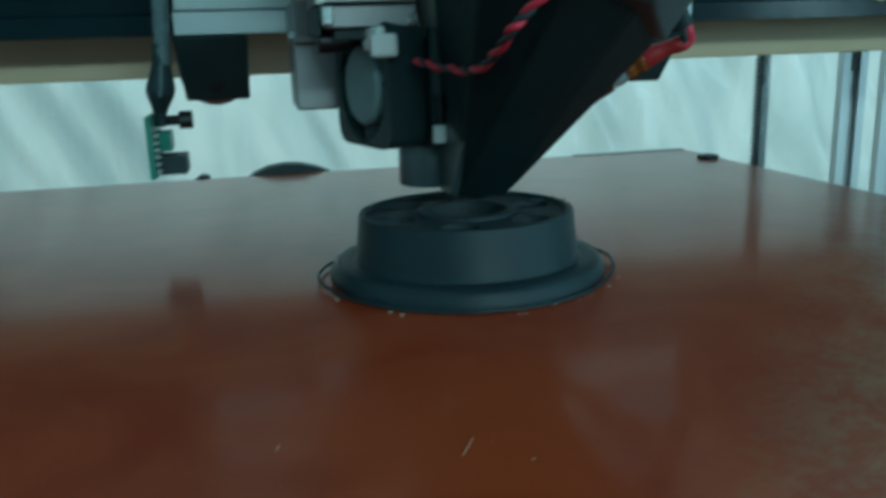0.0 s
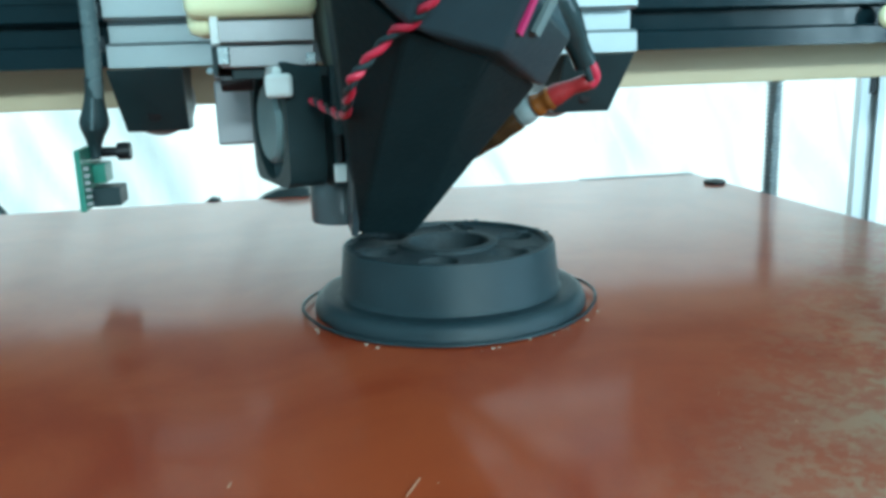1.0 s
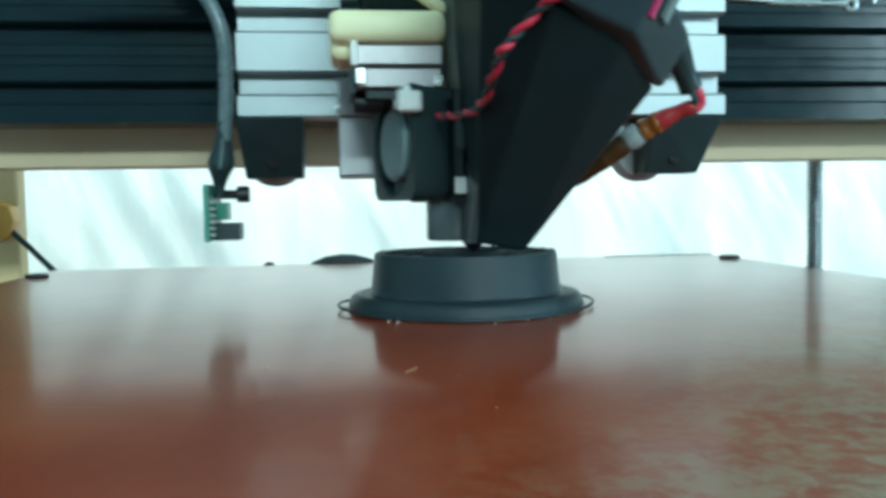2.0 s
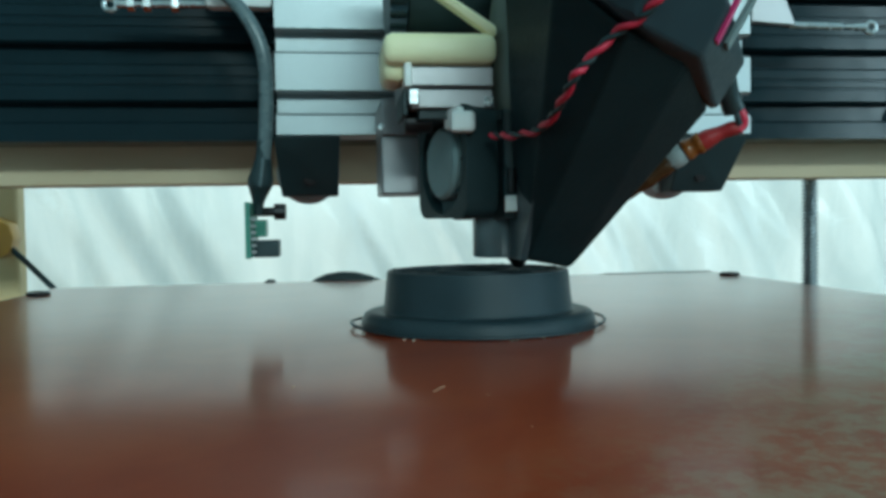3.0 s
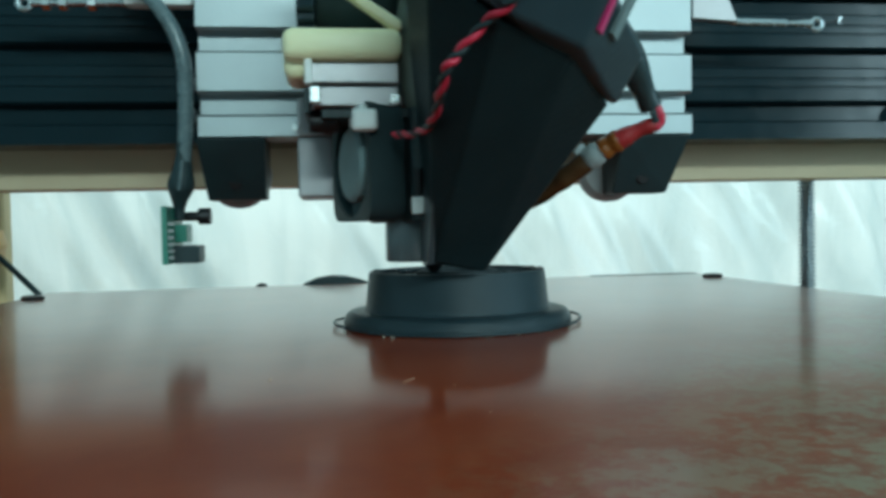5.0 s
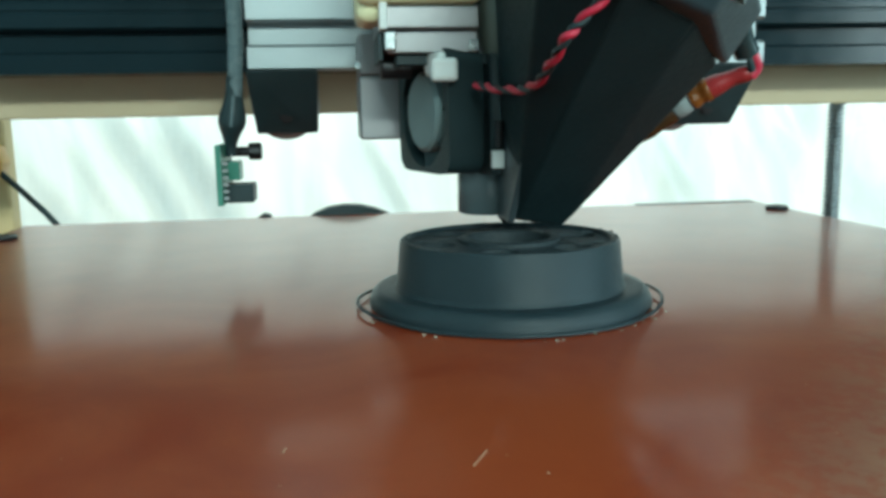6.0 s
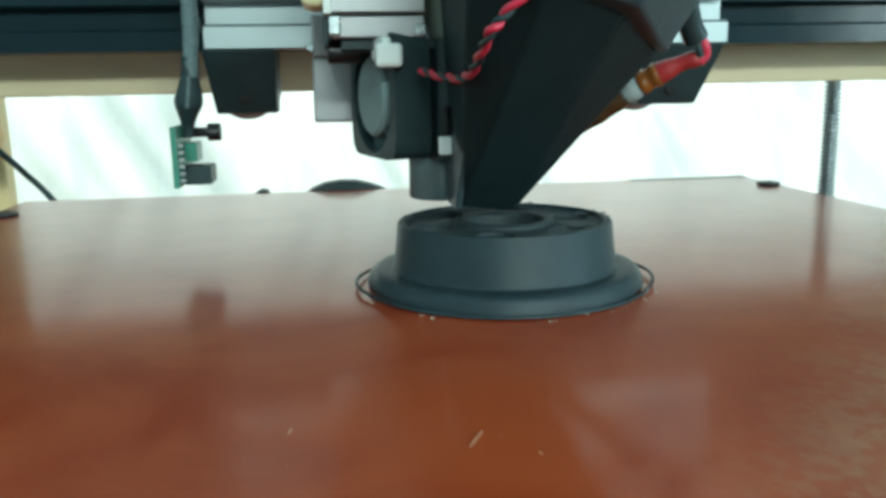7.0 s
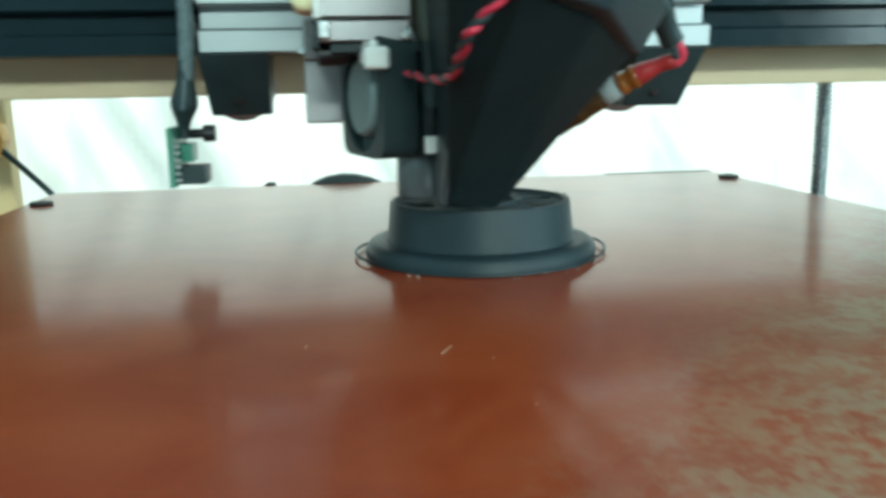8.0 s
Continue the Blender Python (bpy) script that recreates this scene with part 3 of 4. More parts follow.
# ---- the print head ----
def make_head():
    h = thing("extruder_carriage", "black print head with cooling duct on a silver slotted carriage", "extruder")
    plate = part("carriage", prism(slot_outline(0.0, 0.0570, 4), -0.054, 0.1084), M_ALU, h, "silver slotted aluminium carriage")
    # wheel boxes under the carriage, their faces slanting back, with the wheels behind
    for x0, x1, b0, b1, wx in ((-0.0552, -0.0336, -0.0536, -0.0345, -0.0450), (0.0845, 0.1082, 0.0850, 0.1040, 0.0885)):
        w = part("wheel_box", hull([(x0, 0.0005, 0.0566), (x1, 0.0005, 0.0566), (x0, 0.024, 0.0566), (x1, 0.024, 0.0566),
                                    (b0, 0.0145, 0.0374), (b1, 0.0125, 0.0374), (b0, 0.024, 0.0374), (b1, 0.024, 0.0374)], 0.0006), M_BLACK, h, "black plastic wheel box")
        wl = lathe([(0.003, -0.004), (0.0095, -0.004), (0.0112, -0.0018), (0.0112, 0.0018), (0.0095, 0.004), (0.003, 0.004)], 40, close=True)
        o = part("wheel", wl, M_WHEEL, w, "grey plastic wheel", 30)
        o.matrix_basis = Matrix.Translation((wx, 0.0295, 0.0462)) @ pose(0, 0, 0, 90, 0, 0)
        part("bolt", rod(((b0 + b1) / 2, 0.0110, 0.0430), ((b0 + b1) / 2, 0.0095, 0.0426), 0.0022, 14, bevel=0.0003), M_DARK_STEEL, w)
        part("axle", rod((wx, 0.02, 0.0462), (wx, 0.036, 0.0462), 0.003, 16), M_STEEL, w)
    # clamps at the carriage's ends with their eye bolts
    part("cable_clamp", box(-0.0755, -0.0545, -0.0005, 0.006, 0.0975, 0.13, 0.0016), M_WHITE, h, "white plastic cable clamp", 40)
    part("clamp_plate", hull([(x, y, z) for x, z in ((0.109, 0.0955), (0.1255, 0.0945), (0.1165, 0.1045), (0.1105, 0.13), (0.109, 0.13)) for y in (0.0, 0.004)], 0.0004), M_ALU_DULL, h)
    for x0, x1, z in ((0.124, 0.1525, 0.0953), (-0.075, -0.102, 0.0990)):
        e = part("eye_bolt", rod((x0, 0.003, z), (x0 + (x1 - x0) * 0.72, 0.003, z - 0.0003), 0.0013, 12, bm=rod((x0 + (x1 - x0) * 0.7, 0.003, z - 0.0003), (x1 + (0.001 if x1 > x0 else -0.001), 0.003, z - 0.0004), 0.0006, 12, r2=0.0015)), M_STEEL, h, "bright steel eye bolt")
        s = 1 if x1 > x0 else -1
        ring = lathe([(0.0012, -0.0006), (0.0018, -0.0009), (0.0026, -0.0006), (0.0028, 0.0), (0.0026, 0.0006), (0.0018, 0.0009), (0.0012, 0.0006)], 24, close=True)
        o = part("eye", ring, M_STEEL, e, smooth=40)
        o.matrix_basis = Matrix.Translation((x1 + s * 0.003, 0.003, z - 0.0006)) @ pose(0, 0, 0, 90, 0, 0)
    part("tail_wire", rod((0.1565, 0.003, 0.0950), (0.1640, 0.003, 0.0960), 0.0003, 8), M_DARK_STEEL, h)
    part("crimp", rod((0.1640, 0.003, 0.0953), (0.1644, 0.003, 0.0974), 0.0008, 10), M_STEEL, h, "bright steel crimp")
    for x in (-0.0985, -0.0935, -0.0850):
        part("nut", rod((x - 0.0011, 0.003, 0.0988), (x + 0.0011, 0.003, 0.0988), 0.0024, 6), M_STEEL, h, "bright steel nut")
    # distance sensor on its small board
    pcb = part("sensor_board", box(-0.0633, -0.0617, -0.0140, 0.0120, 0.0176, 0.0350, 0.0002), M_PCB, h, "small green sensor circuit board")
    part("sensor_block", box(-0.0616, -0.0538, -0.0060, 0.0055, 0.0176, 0.0230, 0.0004), M_BLACK, pcb, "black optical sensor")
    part("connector", box(-0.0616, -0.0580, -0.0020, 0.0080, 0.0240, 0.0296, 0.0003), M_PCB, pcb)
    for k in range(6):
        part("pin", box(-0.0616, -0.0602, -0.0125, -0.0108, 0.0192 + 0.0020 * k, 0.0201 + 0.0020 * k), M_WHEEL, pcb)
    part("spacer", rod((-0.0616, 0.0085, 0.0322), (-0.0556, 0.0085, 0.0322), 0.0015, 14), M_DARK_STEEL, pcb)
    part("screw_head", rod((-0.0560, 0.0085, 0.0322), (-0.0520, 0.0085, 0.0322), 0.0027, 20, bevel=0.0004), M_DARK_STEEL, pcb, "black socket screw")
    lead = smooth_path([(-0.0590, -0.003, 0.0420), (-0.0580, -0.004, 0.0480), (-0.0572, -0.005, 0.0560), (-0.0565, -0.006, 0.0700), (-0.0570, -0.007, 0.0810),
                        (-0.0605, -0.007, 0.0905), (-0.0665, -0.006, 0.0985), (-0.076, -0.003, 0.106), (-0.084, 0.0, 0.118)])
    cable = part("sensor_cable", tube(lead, 0.0023), M_SHEATH, h, "grey sheathed sensor cable", 60)
    sleeve = smooth_path([(-0.0604, -0.001, 0.0312), (-0.0602, -0.001, 0.0350), (-0.0596, -0.002, 0.0395), (-0.0588, -0.003, 0.0440), (-0.0580, -0.004, 0.0500), (-0.0575, -0.0045, 0.0545)])
    part("shrink_sleeve", tube(sleeve, lambda s: 0.0015 + 0.0021 * math.exp(-((s - 0.50) / 0.20) ** 2) + 0.0011 * s), M_BLACK, cable, "black shrink sleeve, puckered over the joint", 60)
    part("seam", tube(smooth_path([(-0.0591, -0.0072, 0.0400), (-0.0584, -0.0072, 0.0450), (-0.0579, -0.0074, 0.0490)]), 0.00045, 6), M_SHEATH, cable)
    # two dark studs beside the cable, on the carriage's end
    for z in (0.0640, 0.0735):
        part("stud", rod((-0.0585, 0.004, z), (-0.0552, 0.004, z), 0.0022, 14, bevel=0.0004), M_GREY, h, "grey end stud")
    # cream bracket with its hooked end and slanting arm
    br = part("bracket", box(-0.0235, 0.0042, -0.0740, -0.0500, 0.0664, 0.0740, 0.0022), M_CREAM, h, "cream printed bracket", 50)
    part("hook_end", box(-0.0235, -0.0175, -0.0700, -0.0520, 0.0628, 0.0720, 0.0022), M_CREAM, br, smooth=50)
    part("arm", hull([(x, y, z) for x, z in ((0.0042, 0.0732), (0.0042, 0.0758), (-0.0100, 0.0848), (-0.0180, 0.0890), (-0.0180, 0.0878), (-0.0100, 0.0835), (0.0022, 0.0738)) for y in (-0.073, -0.069)], 0.0008), M_CREAM, br, smooth=40)
    part("motor", rod((-0.016, -0.045, 0.094), (0.012, -0.045, 0.094), 0.0165, 40, bevel=0.001), M_BLACK, h, "black round motor", 40)
    teeth = [((0.0168 if k % 4 < 2 else 0.0182) * math.cos(2 * math.pi * k / 128), (0.0168 if k % 4 < 2 else 0.0182) * math.sin(2 * math.pi * k / 128)) for k in range(128)]
    g = part("drive_gear", prism(teeth, -0.0022, 0.0022), M_BLOWER, h, "dark toothed drive gear")
    g.matrix_basis = Matrix.Translation((-0.0185, -0.045, 0.094))
    # stacked aluminium body of the cold end
    cold = part("cold_end", box(-0.0182, 0.0034, -0.0720, -0.0350, 0.0612, 0.0660, 0.0004), M_ALU_DULL, h, "stacked grey aluminium cold end")
    part("lower_block", box(-0.0170, 0.0032, -0.0710, -0.0350, 0.0560, 0.0607, 0.0004), M_ALU_DULL, cold)
    part("clip", box(-0.0186, -0.0168, -0.0728, -0.0660, 0.0610, 0.0668, 0.0003), M_WHITE, cold, "white glossy clip")
    part("clip_foot", box(-0.0176, -0.0150, -0.0722, -0.0660, 0.0566, 0.0606, 0.0003), M_STEEL, cold)
    part("clip_foot", box(0.0012, 0.0034, -0.0716, -0.0700, 0.0563, 0.0588, 0.0002), M_STEEL, cold, "bright steel tab")
    part("edge_strip", box(-0.0188, -0.0178, -0.0700, -0.0500, 0.0545, 0.0606, 0.0002), M_BLACK, cold, "black edge strip")
    part("gap_pad", box(-0.0150, 0.0070, -0.0690, -0.0350, 0.0535, 0.0559, 0.0003), M_BLACK, cold)
    mount = part("mount_block", box(-0.0222, -0.0060, -0.0330, -0.0050, 0.0362, 0.0530, 0.0006), M_ALU_DULL, h, "grey aluminium mounting block")
    part("mount_top", box(-0.0220, -0.0060, -0.0330, -0.0005, 0.0532, 0.0640, 0.0005), M_ALU_DULL, mount)
    part("bolt", rod((-0.0180, -0.062, 0.0535), (-0.0108, -0.062, 0.0535), 0.0027, 20, bevel=0.0004), M_DARK_STEEL, mount, "black socket bolt")
    part("stud", rod((-0.0225, -0.036, 0.0555), (-0.0225, -0.033, 0.0555), 0.0009, 10), M_STEEL, mount)
    part("rail_mount", box(-0.012, 0.030, -0.036, -0.0004, 0.064, 0.10, 0.001), M_BLACK, h)
    part("throat", lathe([(0.0, 0.0520), (0.0048, 0.0520), (0.0066, 0.0580), (0.0078, 0.0660), (0.0078, 0.0760), (0.0062, 0.0860), (0.0044, 0.0920), (0.0, 0.0920)], 36, (0.0110, -0.0660)), M_OLIVE, h, "olive-grey rounded feed body", 50)
    # small axial fan on the cold end
    near, far = Vector((-0.0040, -0.0738, 0)), Vector((-0.0126, -0.0445, 0))
    along = (far - near).normalized()
    face = Vector((-along.y, along.x, 0)) * -1
    if face.x > 0:
        face = -face
    fm = Matrix((( along.x, 0, face.x, (near.x + far.x) / 2), (along.y, 0, face.y, (near.y + far.y) / 2), (0, 1, 0, 0.0432), (0, 0, 0, 1)))
    fan = part("fan_frame", fan_frame(0.0306, 0.0285, 0.0085), M_BLACK, h, "small black square fan", 40)
    fan.matrix_basis = fm
    part("rotor_hub", lathe([(0.0, 0.0004), (0.0085, 0.0004), (0.0094, -0.0004), (0.0094, -0.007)], 40), M_HUB, fan, "grey hub label", 40)
    for k in range(7):
        a = 2 * math.pi * k / 7
        bl = box(0.009, 0.0125, -0.0030, 0.0030, -0.0032, -0.0026)
        bmesh.ops.transform(bl, matrix=pose(0, 0, 0, 0, 0, math.degrees(a)) @ pose(0, 0, 0, 28, 0, 0), verts=bl.verts)
        part("blade", bl, M_BLACK, fan)
    part("plug", box(-0.0080, -0.0022, -0.0775, -0.0735, 0.0496, 0.0546, 0.0009), M_WHITE, h, "white plug on the fan corner")
    part("corner_screw", box(0.0, 0.0085, -0.0026, 0.0026, 0.0, 0.0022, 0.0009, m=Matrix.Translation((-0.0155, 0.0104, 0.0002))), M_WHITE, fan, "white corner grommet")
    part("fan_carrier", hull([(x, y, z) for x, y in ((-0.0030, -0.0400), (0.0060, -0.0705), (0.0130, -0.0720), (0.0180, -0.0400)) for z in (0.0285, 0.0560)], 0.0006), M_BLACK, h, "black fan carrier")
    # steel clip coloured white: its glint is painted, not reflected
    part("glint_clip", box(0.0056, 0.0084, -0.0745, -0.0722, 0.0304, 0.0344, 0.0003), M_WHITE, h, "small steel clip, its glint put in as white")
    part("screw_shank", rod((0.0073, -0.0738, 0.0350), (0.0073, -0.0738, 0.0410), 0.0010, 12), M_DARK_STEEL, h)
    # hot end
    hot = part("hot_end", rod((0.0078, -0.0570, 0.0186), (0.0078, -0.0570, 0.0330), 0.0076, 36, bevel=0.0007), M_SLEEVE, h, "dark grey sleeve of the hot end", 40)
    part("nozzle", lathe([(0.0006, 0.0154), (0.0010, 0.0154), (0.0030, 0.0180), (0.0034, 0.0190), (0.0034, 0.0230), (0.0, 0.0230)], 24, (0.0128, -0.0545)), M_DARK_STEEL, hot, "dark nozzle tip")
    # cooling duct, leaning out over the ring, and the blower on its mouth
    duct = part("cooling_duct", hull([(0.0100, -0.0765, 0.0190), (0.0240, -0.0668, 0.0158), (0.0110, -0.0620, 0.0182), (0.0218, -0.0610, 0.0163),
                                      (0.0425, -0.1064, 0.0509), (0.0290, -0.1270, 0.0565), (0.0140, -0.1360, 0.0605), (0.0035, -0.1290, 0.0720),
                                      (0.0035, -0.0850, 0.0850), (0.0420, -0.0800, 0.0760)], 0.0008), M_DUCT, h, "matt black funnel-shaped cooling duct")
    # grey on this flange stands for the highlight along the duct's black edge
    part("duct_flange", hull([(x, y, z) for x in (0.0085, 0.0100) for y, z in ((-0.0770, 0.0185), (-0.0640, 0.0185), (-0.0560, 0.0620), (-0.1200, 0.0640))], 0.0002), M_GREY, duct, "edge flange, its highlight put in as grey")
    part("blower", hull([(0.0440, -0.1066, 0.0504), (0.0300, -0.1300, 0.0570), (0.0140, -0.1390, 0.0610), (0.0030, -0.1320, 0.0730), (0.0020, -0.0830, 0.0870), (0.0430, -0.0790, 0.0780),
                         (0.0470, -0.1140, 0.0595), (0.0320, -0.1370, 0.0660), (0.0150, -0.1460, 0.0700), (0.0030, -0.1390, 0.0820), (0.0020, -0.0900, 0.0960), (0.0450, -0.0860, 0.0870)], 0.0008), M_BLOWER, h, "square dark blower fan")
    # heater leads: dark sheath cut off square, red and black wires, red sleeve with an amber band, pale strap, brown-taped lead
    sheath = part("heater_sheath", tube(smooth_path([(0.0440, -0.088, 0.0860), (0.0490, -0.086, 0.0770), (0.0532, -0.084, 0.0690), (0.0585, -0.081, 0.0605), (0.0622, -0.079, 0.0545)]), lambda s: 0.0026 + 0.0010 * math.sin(3.1 * s) + 0.0004 * math.sin(13 * s)), M_SHEATH_BLACK, h, "crinkled glossy black heater lead sleeve", 60)
    part("red_wire", tube(smooth_path([(0.0624, -0.0795, 0.0560), (0.0640, -0.0795, 0.0532), (0.0646, -0.0790, 0.0512), (0.0634, -0.0786, 0.0496)]), 0.0012, 8), M_RED, sheath, "bright red wire end", 60)
    part("black_wire", tube(smooth_path([(0.0616, -0.0800, 0.0556), (0.0624, -0.0802, 0.0528), (0.0632, -0.0798, 0.0508)]), 0.0008, 8), M_BLACK, sheath)
    tape = part("taped_lead", tube(smooth_path([(0.0492, -0.070, 0.0425), (0.0455, -0.068, 0.0396), (0.0420, -0.065, 0.0370), (0.0370, -0.060, 0.0338), (0.0300, -0.054, 0.0310)]), lambda s: 0.0027 + 0.0001 * math.sin(s * 23)), M_BROWN_TAPE, h, "dark brown taped heater lead", 60)
    part("sleeve", tube(smooth_path([(0.0640, -0.0786, 0.0505), (0.0610, -0.0770, 0.0497), (0.0575, -0.0748, 0.0480), (0.0535, -0.0722, 0.0456)]), lambda s: 0.0015 + 0.0011 * s + 0.0002 * math.sin(s * 11)), M_DARK_RED, tape, "red sleeve", 60)
    part("amber_band", tube(smooth_path([(0.0562, -0.0740, 0.0473), (0.0545, -0.0729, 0.0463), (0.0527, -0.0717, 0.0451)]), lambda s: 0.0027 + 0.0002 * math.sin(s * 9)), M_KAPTON, tape, "glossy amber tape", 60)
    part("tie", tube(smooth_path([(0.0496, -0.0699, 0.0429), (0.0508, -0.0706, 0.0438), (0.0522, -0.0714, 0.0448)], 4), lambda s: 0.0027 + 0.0003 * math.sin(3.1 * s), 14), M_STRAP, tape, "milky white strap", 60)
    part("strap_tail", hull([(x, y, z) for x, z in ((0.0470, 0.0452), (0.0492, 0.0476), (0.0530, 0.0430), (0.0508, 0.0402)) for y in (-0.0655, -0.0663)], 0.0003), M_STRAP, tape, "loose end of the milky strap")
    # twisted red and black fan lead
    mid = smooth_path([(0.0260, -0.1520, 0.0760), (0.0205, -0.1480, 0.0705), (0.0178, -0.1435, 0.0655), (0.0155, -0.1395, 0.0622), (0.0122, -0.1345, 0.0600), (0.0084, -0.1315, 0.0560), (0.0064, -0.1300, 0.0534), (0.0062, -0.1225, 0.0502), (0.0062, -0.1110, 0.0474), (0.0056, -0.0980, 0.0470), (0.0036, -0.0845, 0.0478), (0.0018, -0.0770, 0.0488)], 14)
    for ph, m, nm in ((0.0, M_RED, "red_strand"), (math.pi, M_BLACK, "black_strand")):
        pts = []
        for i, p in enumerate(mid):
            d = (mid[min(i + 1, len(mid) - 1)] - mid[max(i - 1, 0)]).normalized()
            u = d.cross(Vector((0, 1, 0.2))).normalized()
            v = d.cross(u)
            a = i * 0.42 + ph
            pts.append(p + 0.00042 * (math.cos(a) * u + math.sin(a) * v))
        part(nm, tube(pts, 0.00062 if ph == 0 else 0.00050, 8), m, h, nm.split("_")[0] + " twisted fan wire", 60)
    lift = Vector((0.68, -0.57, -0.44)) * 0.0005
    for nm, m, lo, hi, wd in (("label", M_PINK, (0.0325, -0.1300, 0.0600), (0.0350, -0.1350, 0.0680), 0.0019), ("label", M_HUB, (0.0362, -0.1265, 0.0600), (0.0392, -0.1312, 0.0680), 0.0034)):
        lo, hi, side = Vector(lo), Vector(hi), Vector((0.45, 0.80, -0.2)).normalized() * wd / 2
        part(nm, hull([p + q + k * lift for p in (lo, hi) for q in (side, -side) for k in (0, 1.6)]), m, h, "pink label stripe" if m is M_PINK else "grey label stripe")
    return h


def fan_frame(w, hgt, d):
    """A square fan housing with a round opening; its face lies at z = 0 and it reaches back to -d."""
    bm = bmesh.new()
    seg = 40
    rings = []
    for z in (0.0, -d):
        outer, inner = [], []
        for k in range(seg):
            a = 2 * math.pi * (k + 0.5) / seg
            c, s = math.cos(a), math.sin(a)
            f = 1 / max(abs(c), abs(s))
            f = min(f, 1.28)
            outer.append(bm.verts.new((c * f * w / 2, s * f * hgt / 2, z)))
            inner.append(bm.verts.new((c * 0.0131, s * 0.0131, z)))
        rings.append((outer, inner))
    (o0, i0), (o1, i1) = rings
    for k in range(seg):
        j = (k + 1) % seg
        bm.faces.new((o0[k], o0[j], i0[j], i0[k]))
        bm.faces.new((o1[k], o1[j], i1[j], i1[k]))
        bm.faces.new((o0[k], o0[j], o1[j], o1[k]))
        bm.faces.new((i0[k], i0[j], i1[j], i1[k]))
    return bm


room()
work_table()
film_sheet()
gantry()
plywood_beam()
lead_screw()
upright(0.312, 0.160)
upright(0.3397, 0.160, 0.020)
left_post()
bed_rails()
bed = make_bed()
ring = make_ring()
crumbs()
head = make_head()


# ---- what moves ----
def slide_head(thing):
    walk(thing, [
        (0, pose(0.0201, 0, 0)), (0.1, pose(0.0173, 0, 0)), (0.2, pose(0.0127, 0, 0)), (0.3, pose(0.0087, 0, 0)), (0.4, pose(0.0070, 0, 0)),
        (0.5, pose(0.0063, 0, 0)), (0.6, pose(0.0066, 0, 0)), (0.7, pose(0.0066, 0, 0)), (0.8, pose(0.0053, 0, 0)), (0.9, pose(0.0032, 0, 0)),
        (1, pose(0.0014, 0, 0)), (1.1, pose(0.0009, 0, 0)), (1.2, pose(-0.0005, 0, 0)), (1.3, pose(-0.0005, 0, 0)), (1.5, pose(0.0016, 0, 0)),
        (1.6, pose(0.0036, 0, 0)), (1.7, pose(0.0051, 0, 0)), (1.8, pose(0.0085, 0, 0)), (1.9, pose(0.0142, 0, 0)), (2, pose(0.0211, 0, 0)),
        (2.1, pose(0.0231, 0, 0)), (2.2, pose(0.0249, 0, 0)), (3.3, pose(0.0343, 0, 0)), (3.4, pose(0.0359, 0, 0)), (3.5, pose(0.0349, 0, 0)),
        (3.6, pose(0.0341, 0, 0)), (3.7, pose(0.0274, 0, 0)), (3.8, pose(0.0177, 0, 0)), (3.9, pose(0.0089, 0, 0)), (4, pose(0.0019, 0, 0)),
        (4.1, pose(-0.0004, 0, 0)), (4.2, pose(-0.0016, 0, 0)), (4.3, pose(-0.0017, 0, 0)), (4.4, pose(-0.0008, 0, 0)), (4.5, pose(0.0006, 0, 0)),
        (4.6, pose(0.0001, 0, 0)), (4.7, pose(0.0020, 0, 0)), (4.8, pose(0.0061, 0, 0)), (4.9, pose(0.0095, 0, 0)), (5, pose(0.0113, 0, 0)),
        (5.1, pose(0.0186, 0, 0)), (5.2, pose(0.0262, 0, 0)), (6.3, pose(0.0228, 0, 0)), (6.4, pose(0.0224, 0, 0)), (6.5, pose(0.0136, 0, 0)),
        (6.6, pose(0.0090, 0, 0)), (6.7, pose(0.0045, 0, 0)), (6.8, pose(0.0042, 0, 0)), (6.9, pose(0.0079, 0, 0)), (7, pose(0.0118, 0, 0)),
        (7.1, pose(0.0097, 0, 0)), (7.2, pose(0.0070, 0, 0)), (7.3, pose(0.0053, 0, 0)), (7.4, pose(0.0068, 0, 0)), (7.5, pose(0.0100, 0, 0)),
        (7.6, pose(0.0101, 0, 0)), (7.7, pose(0.0071, 0, 0)), (7.8, pose(0.0033, 0, 0)), (7.9, pose(0.0035, 0, 0)), (8, pose(0.0085, 0, 0)),
    ])


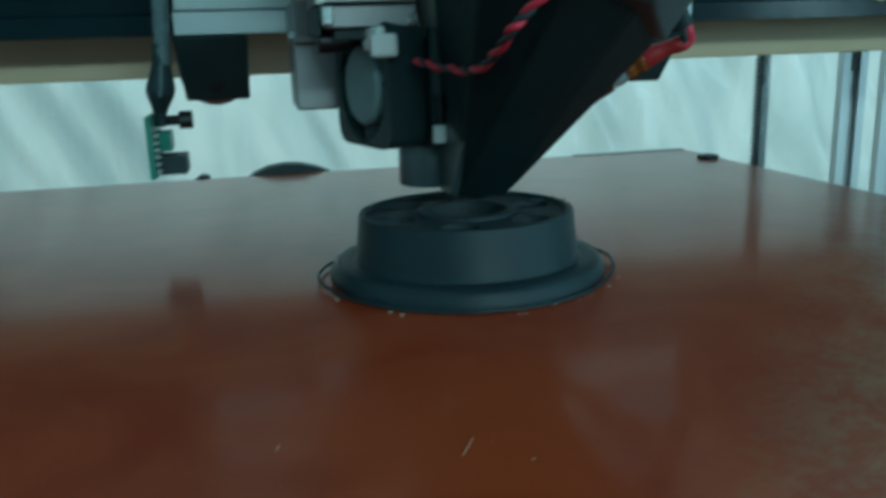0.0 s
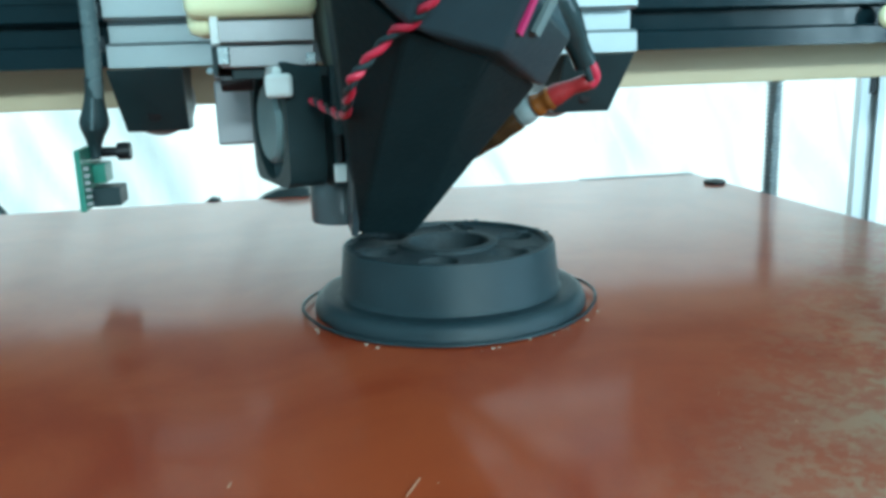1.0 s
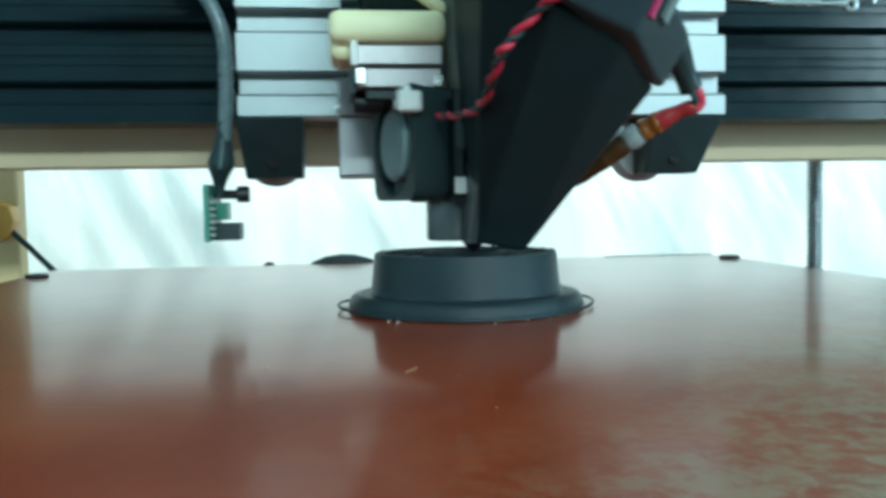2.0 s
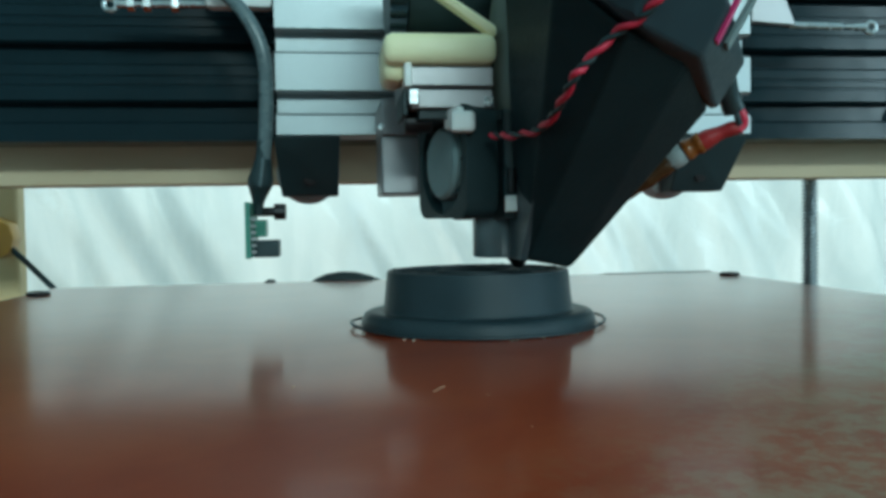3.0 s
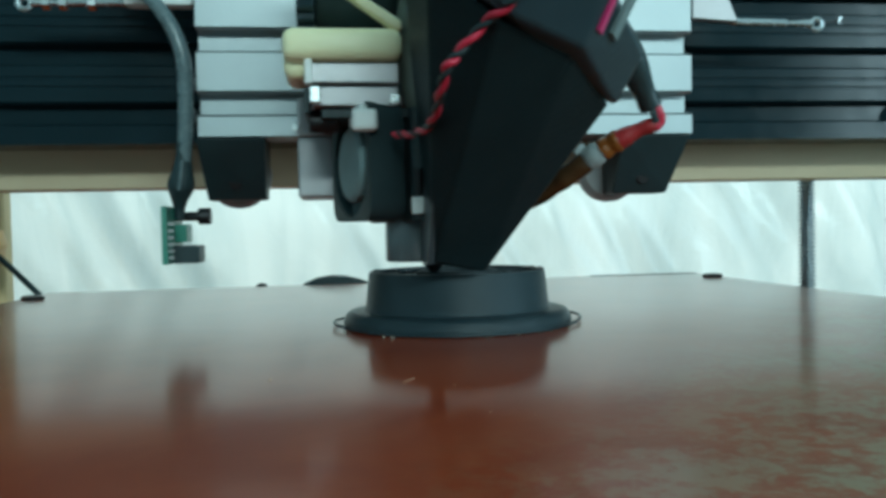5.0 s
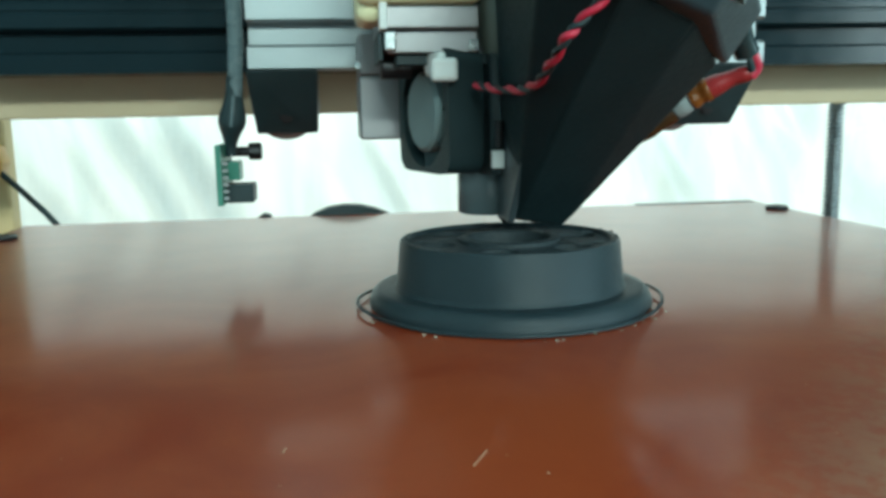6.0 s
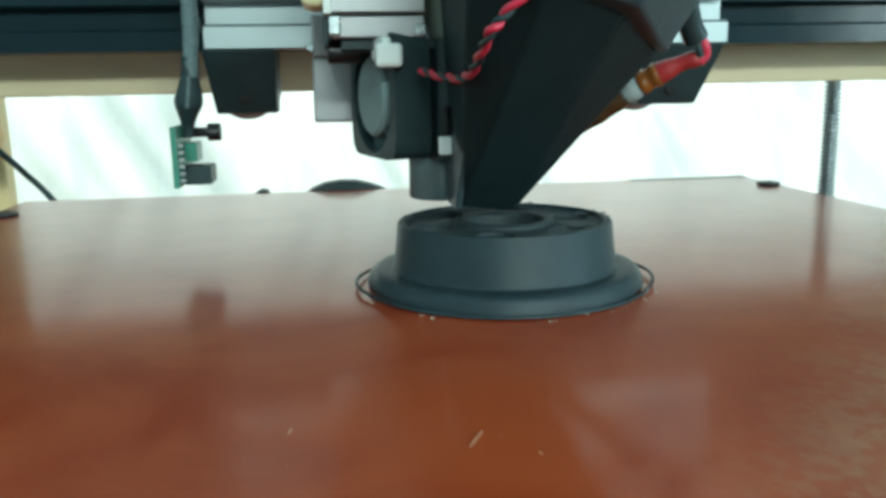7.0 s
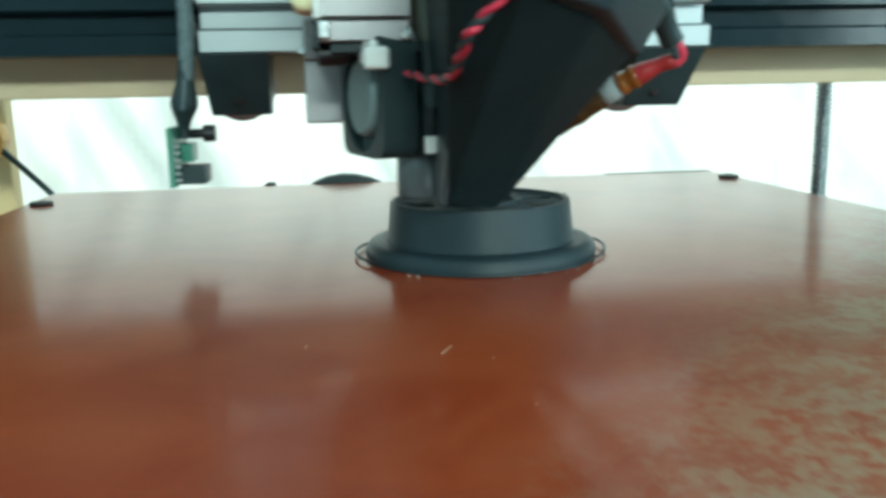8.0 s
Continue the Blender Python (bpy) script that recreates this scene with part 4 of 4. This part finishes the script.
def slide_bed(thing):
    walk(thing, [
        (0, pose(0, -0.0196, 0)), (0.1, pose(0, -0.0199, 0)), (0.2, pose(0, -0.0224, 0)), (0.3, pose(0, -0.0243, 0)), (0.4, pose(0, -0.0243, 0)),
        (0.5, pose(0, -0.0244, 0)), (0.6, pose(0, -0.0240, 0)), (0.7, pose(0, -0.0220, 0)), (0.8, pose(0, -0.0189, 0)), (0.9, pose(0, -0.0184, 0)),
        (1, pose(0, -0.0185, 0)), (1.1, pose(0, -0.0182, 0)), (1.2, pose(0, -0.0171, 0)), (1.3, pose(0, -0.0135, 0)), (1.5, pose(0, -0.0054, 0)),
        (1.6, pose(0, -0.0059, 0)), (1.7, pose(0, -0.0047, 0)), (1.8, pose(0, 0.0017, 0)), (1.9, pose(0, 0.0087, 0)), (2, pose(0, 0.0065, 0)),
        (2.1, pose(0, 0.0036, 0)), (2.2, pose(0, 0.0073, 0)), (3.3, pose(0, -0.0011, 0)), (3.4, pose(0, -0.0104, 0)), (3.5, pose(0, -0.0125, 0)),
        (3.6, pose(0, -0.0174, 0)), (3.7, pose(0, -0.0203, 0)), (3.8, pose(0, -0.0232, 0)), (3.9, pose(0, -0.0229, 0)), (4, pose(0, -0.0176, 0)),
        (4.1, pose(0, -0.0102, 0)), (4.2, pose(0, -0.0056, 0)), (4.3, pose(0, -0.0027, 0)), (4.4, pose(0, -0.0004, 0)), (4.5, pose(0, 0.0003, 0)),
        (4.6, pose(0, 0.0049, 0)), (4.7, pose(0, 0.0098, 0)), (4.8, pose(0, 0.0144, 0)), (4.9, pose(0, 0.0166, 0)), (5, pose(0, 0.0174, 0)),
        (5.1, pose(0, 0.0018, 0)), (5.2, pose(0, -0.0188, 0)), (6.3, pose(0, -0.0207, 0)), (6.4, pose(0, -0.0199, 0)), (6.5, pose(0, -0.0186, 0)),
        (6.6, pose(0, -0.0220, 0)), (6.7, pose(0, -0.0174, 0)), (6.8, pose(0, -0.0108, 0)), (6.9, pose(0, -0.0110, 0)), (7, pose(0, -0.0171, 0)),
        (7.1, pose(0, -0.0198, 0)), (7.2, pose(0, -0.0178, 0)), (7.3, pose(0, -0.0118, 0)), (7.4, pose(0, -0.0106, 0)), (7.5, pose(0, -0.0163, 0)),
        (7.6, pose(0, -0.0129, 0)), (7.7, pose(0, -0.0069, 0)), (7.8, pose(0, -0.0012, 0)), (7.9, pose(0, 0.0058, 0)), (8, pose(0, 0.0128, 0)),
    ])


def motions():
    slide_head(head)
    slide_bed(bed)
    slide_bed(ring)


motions()
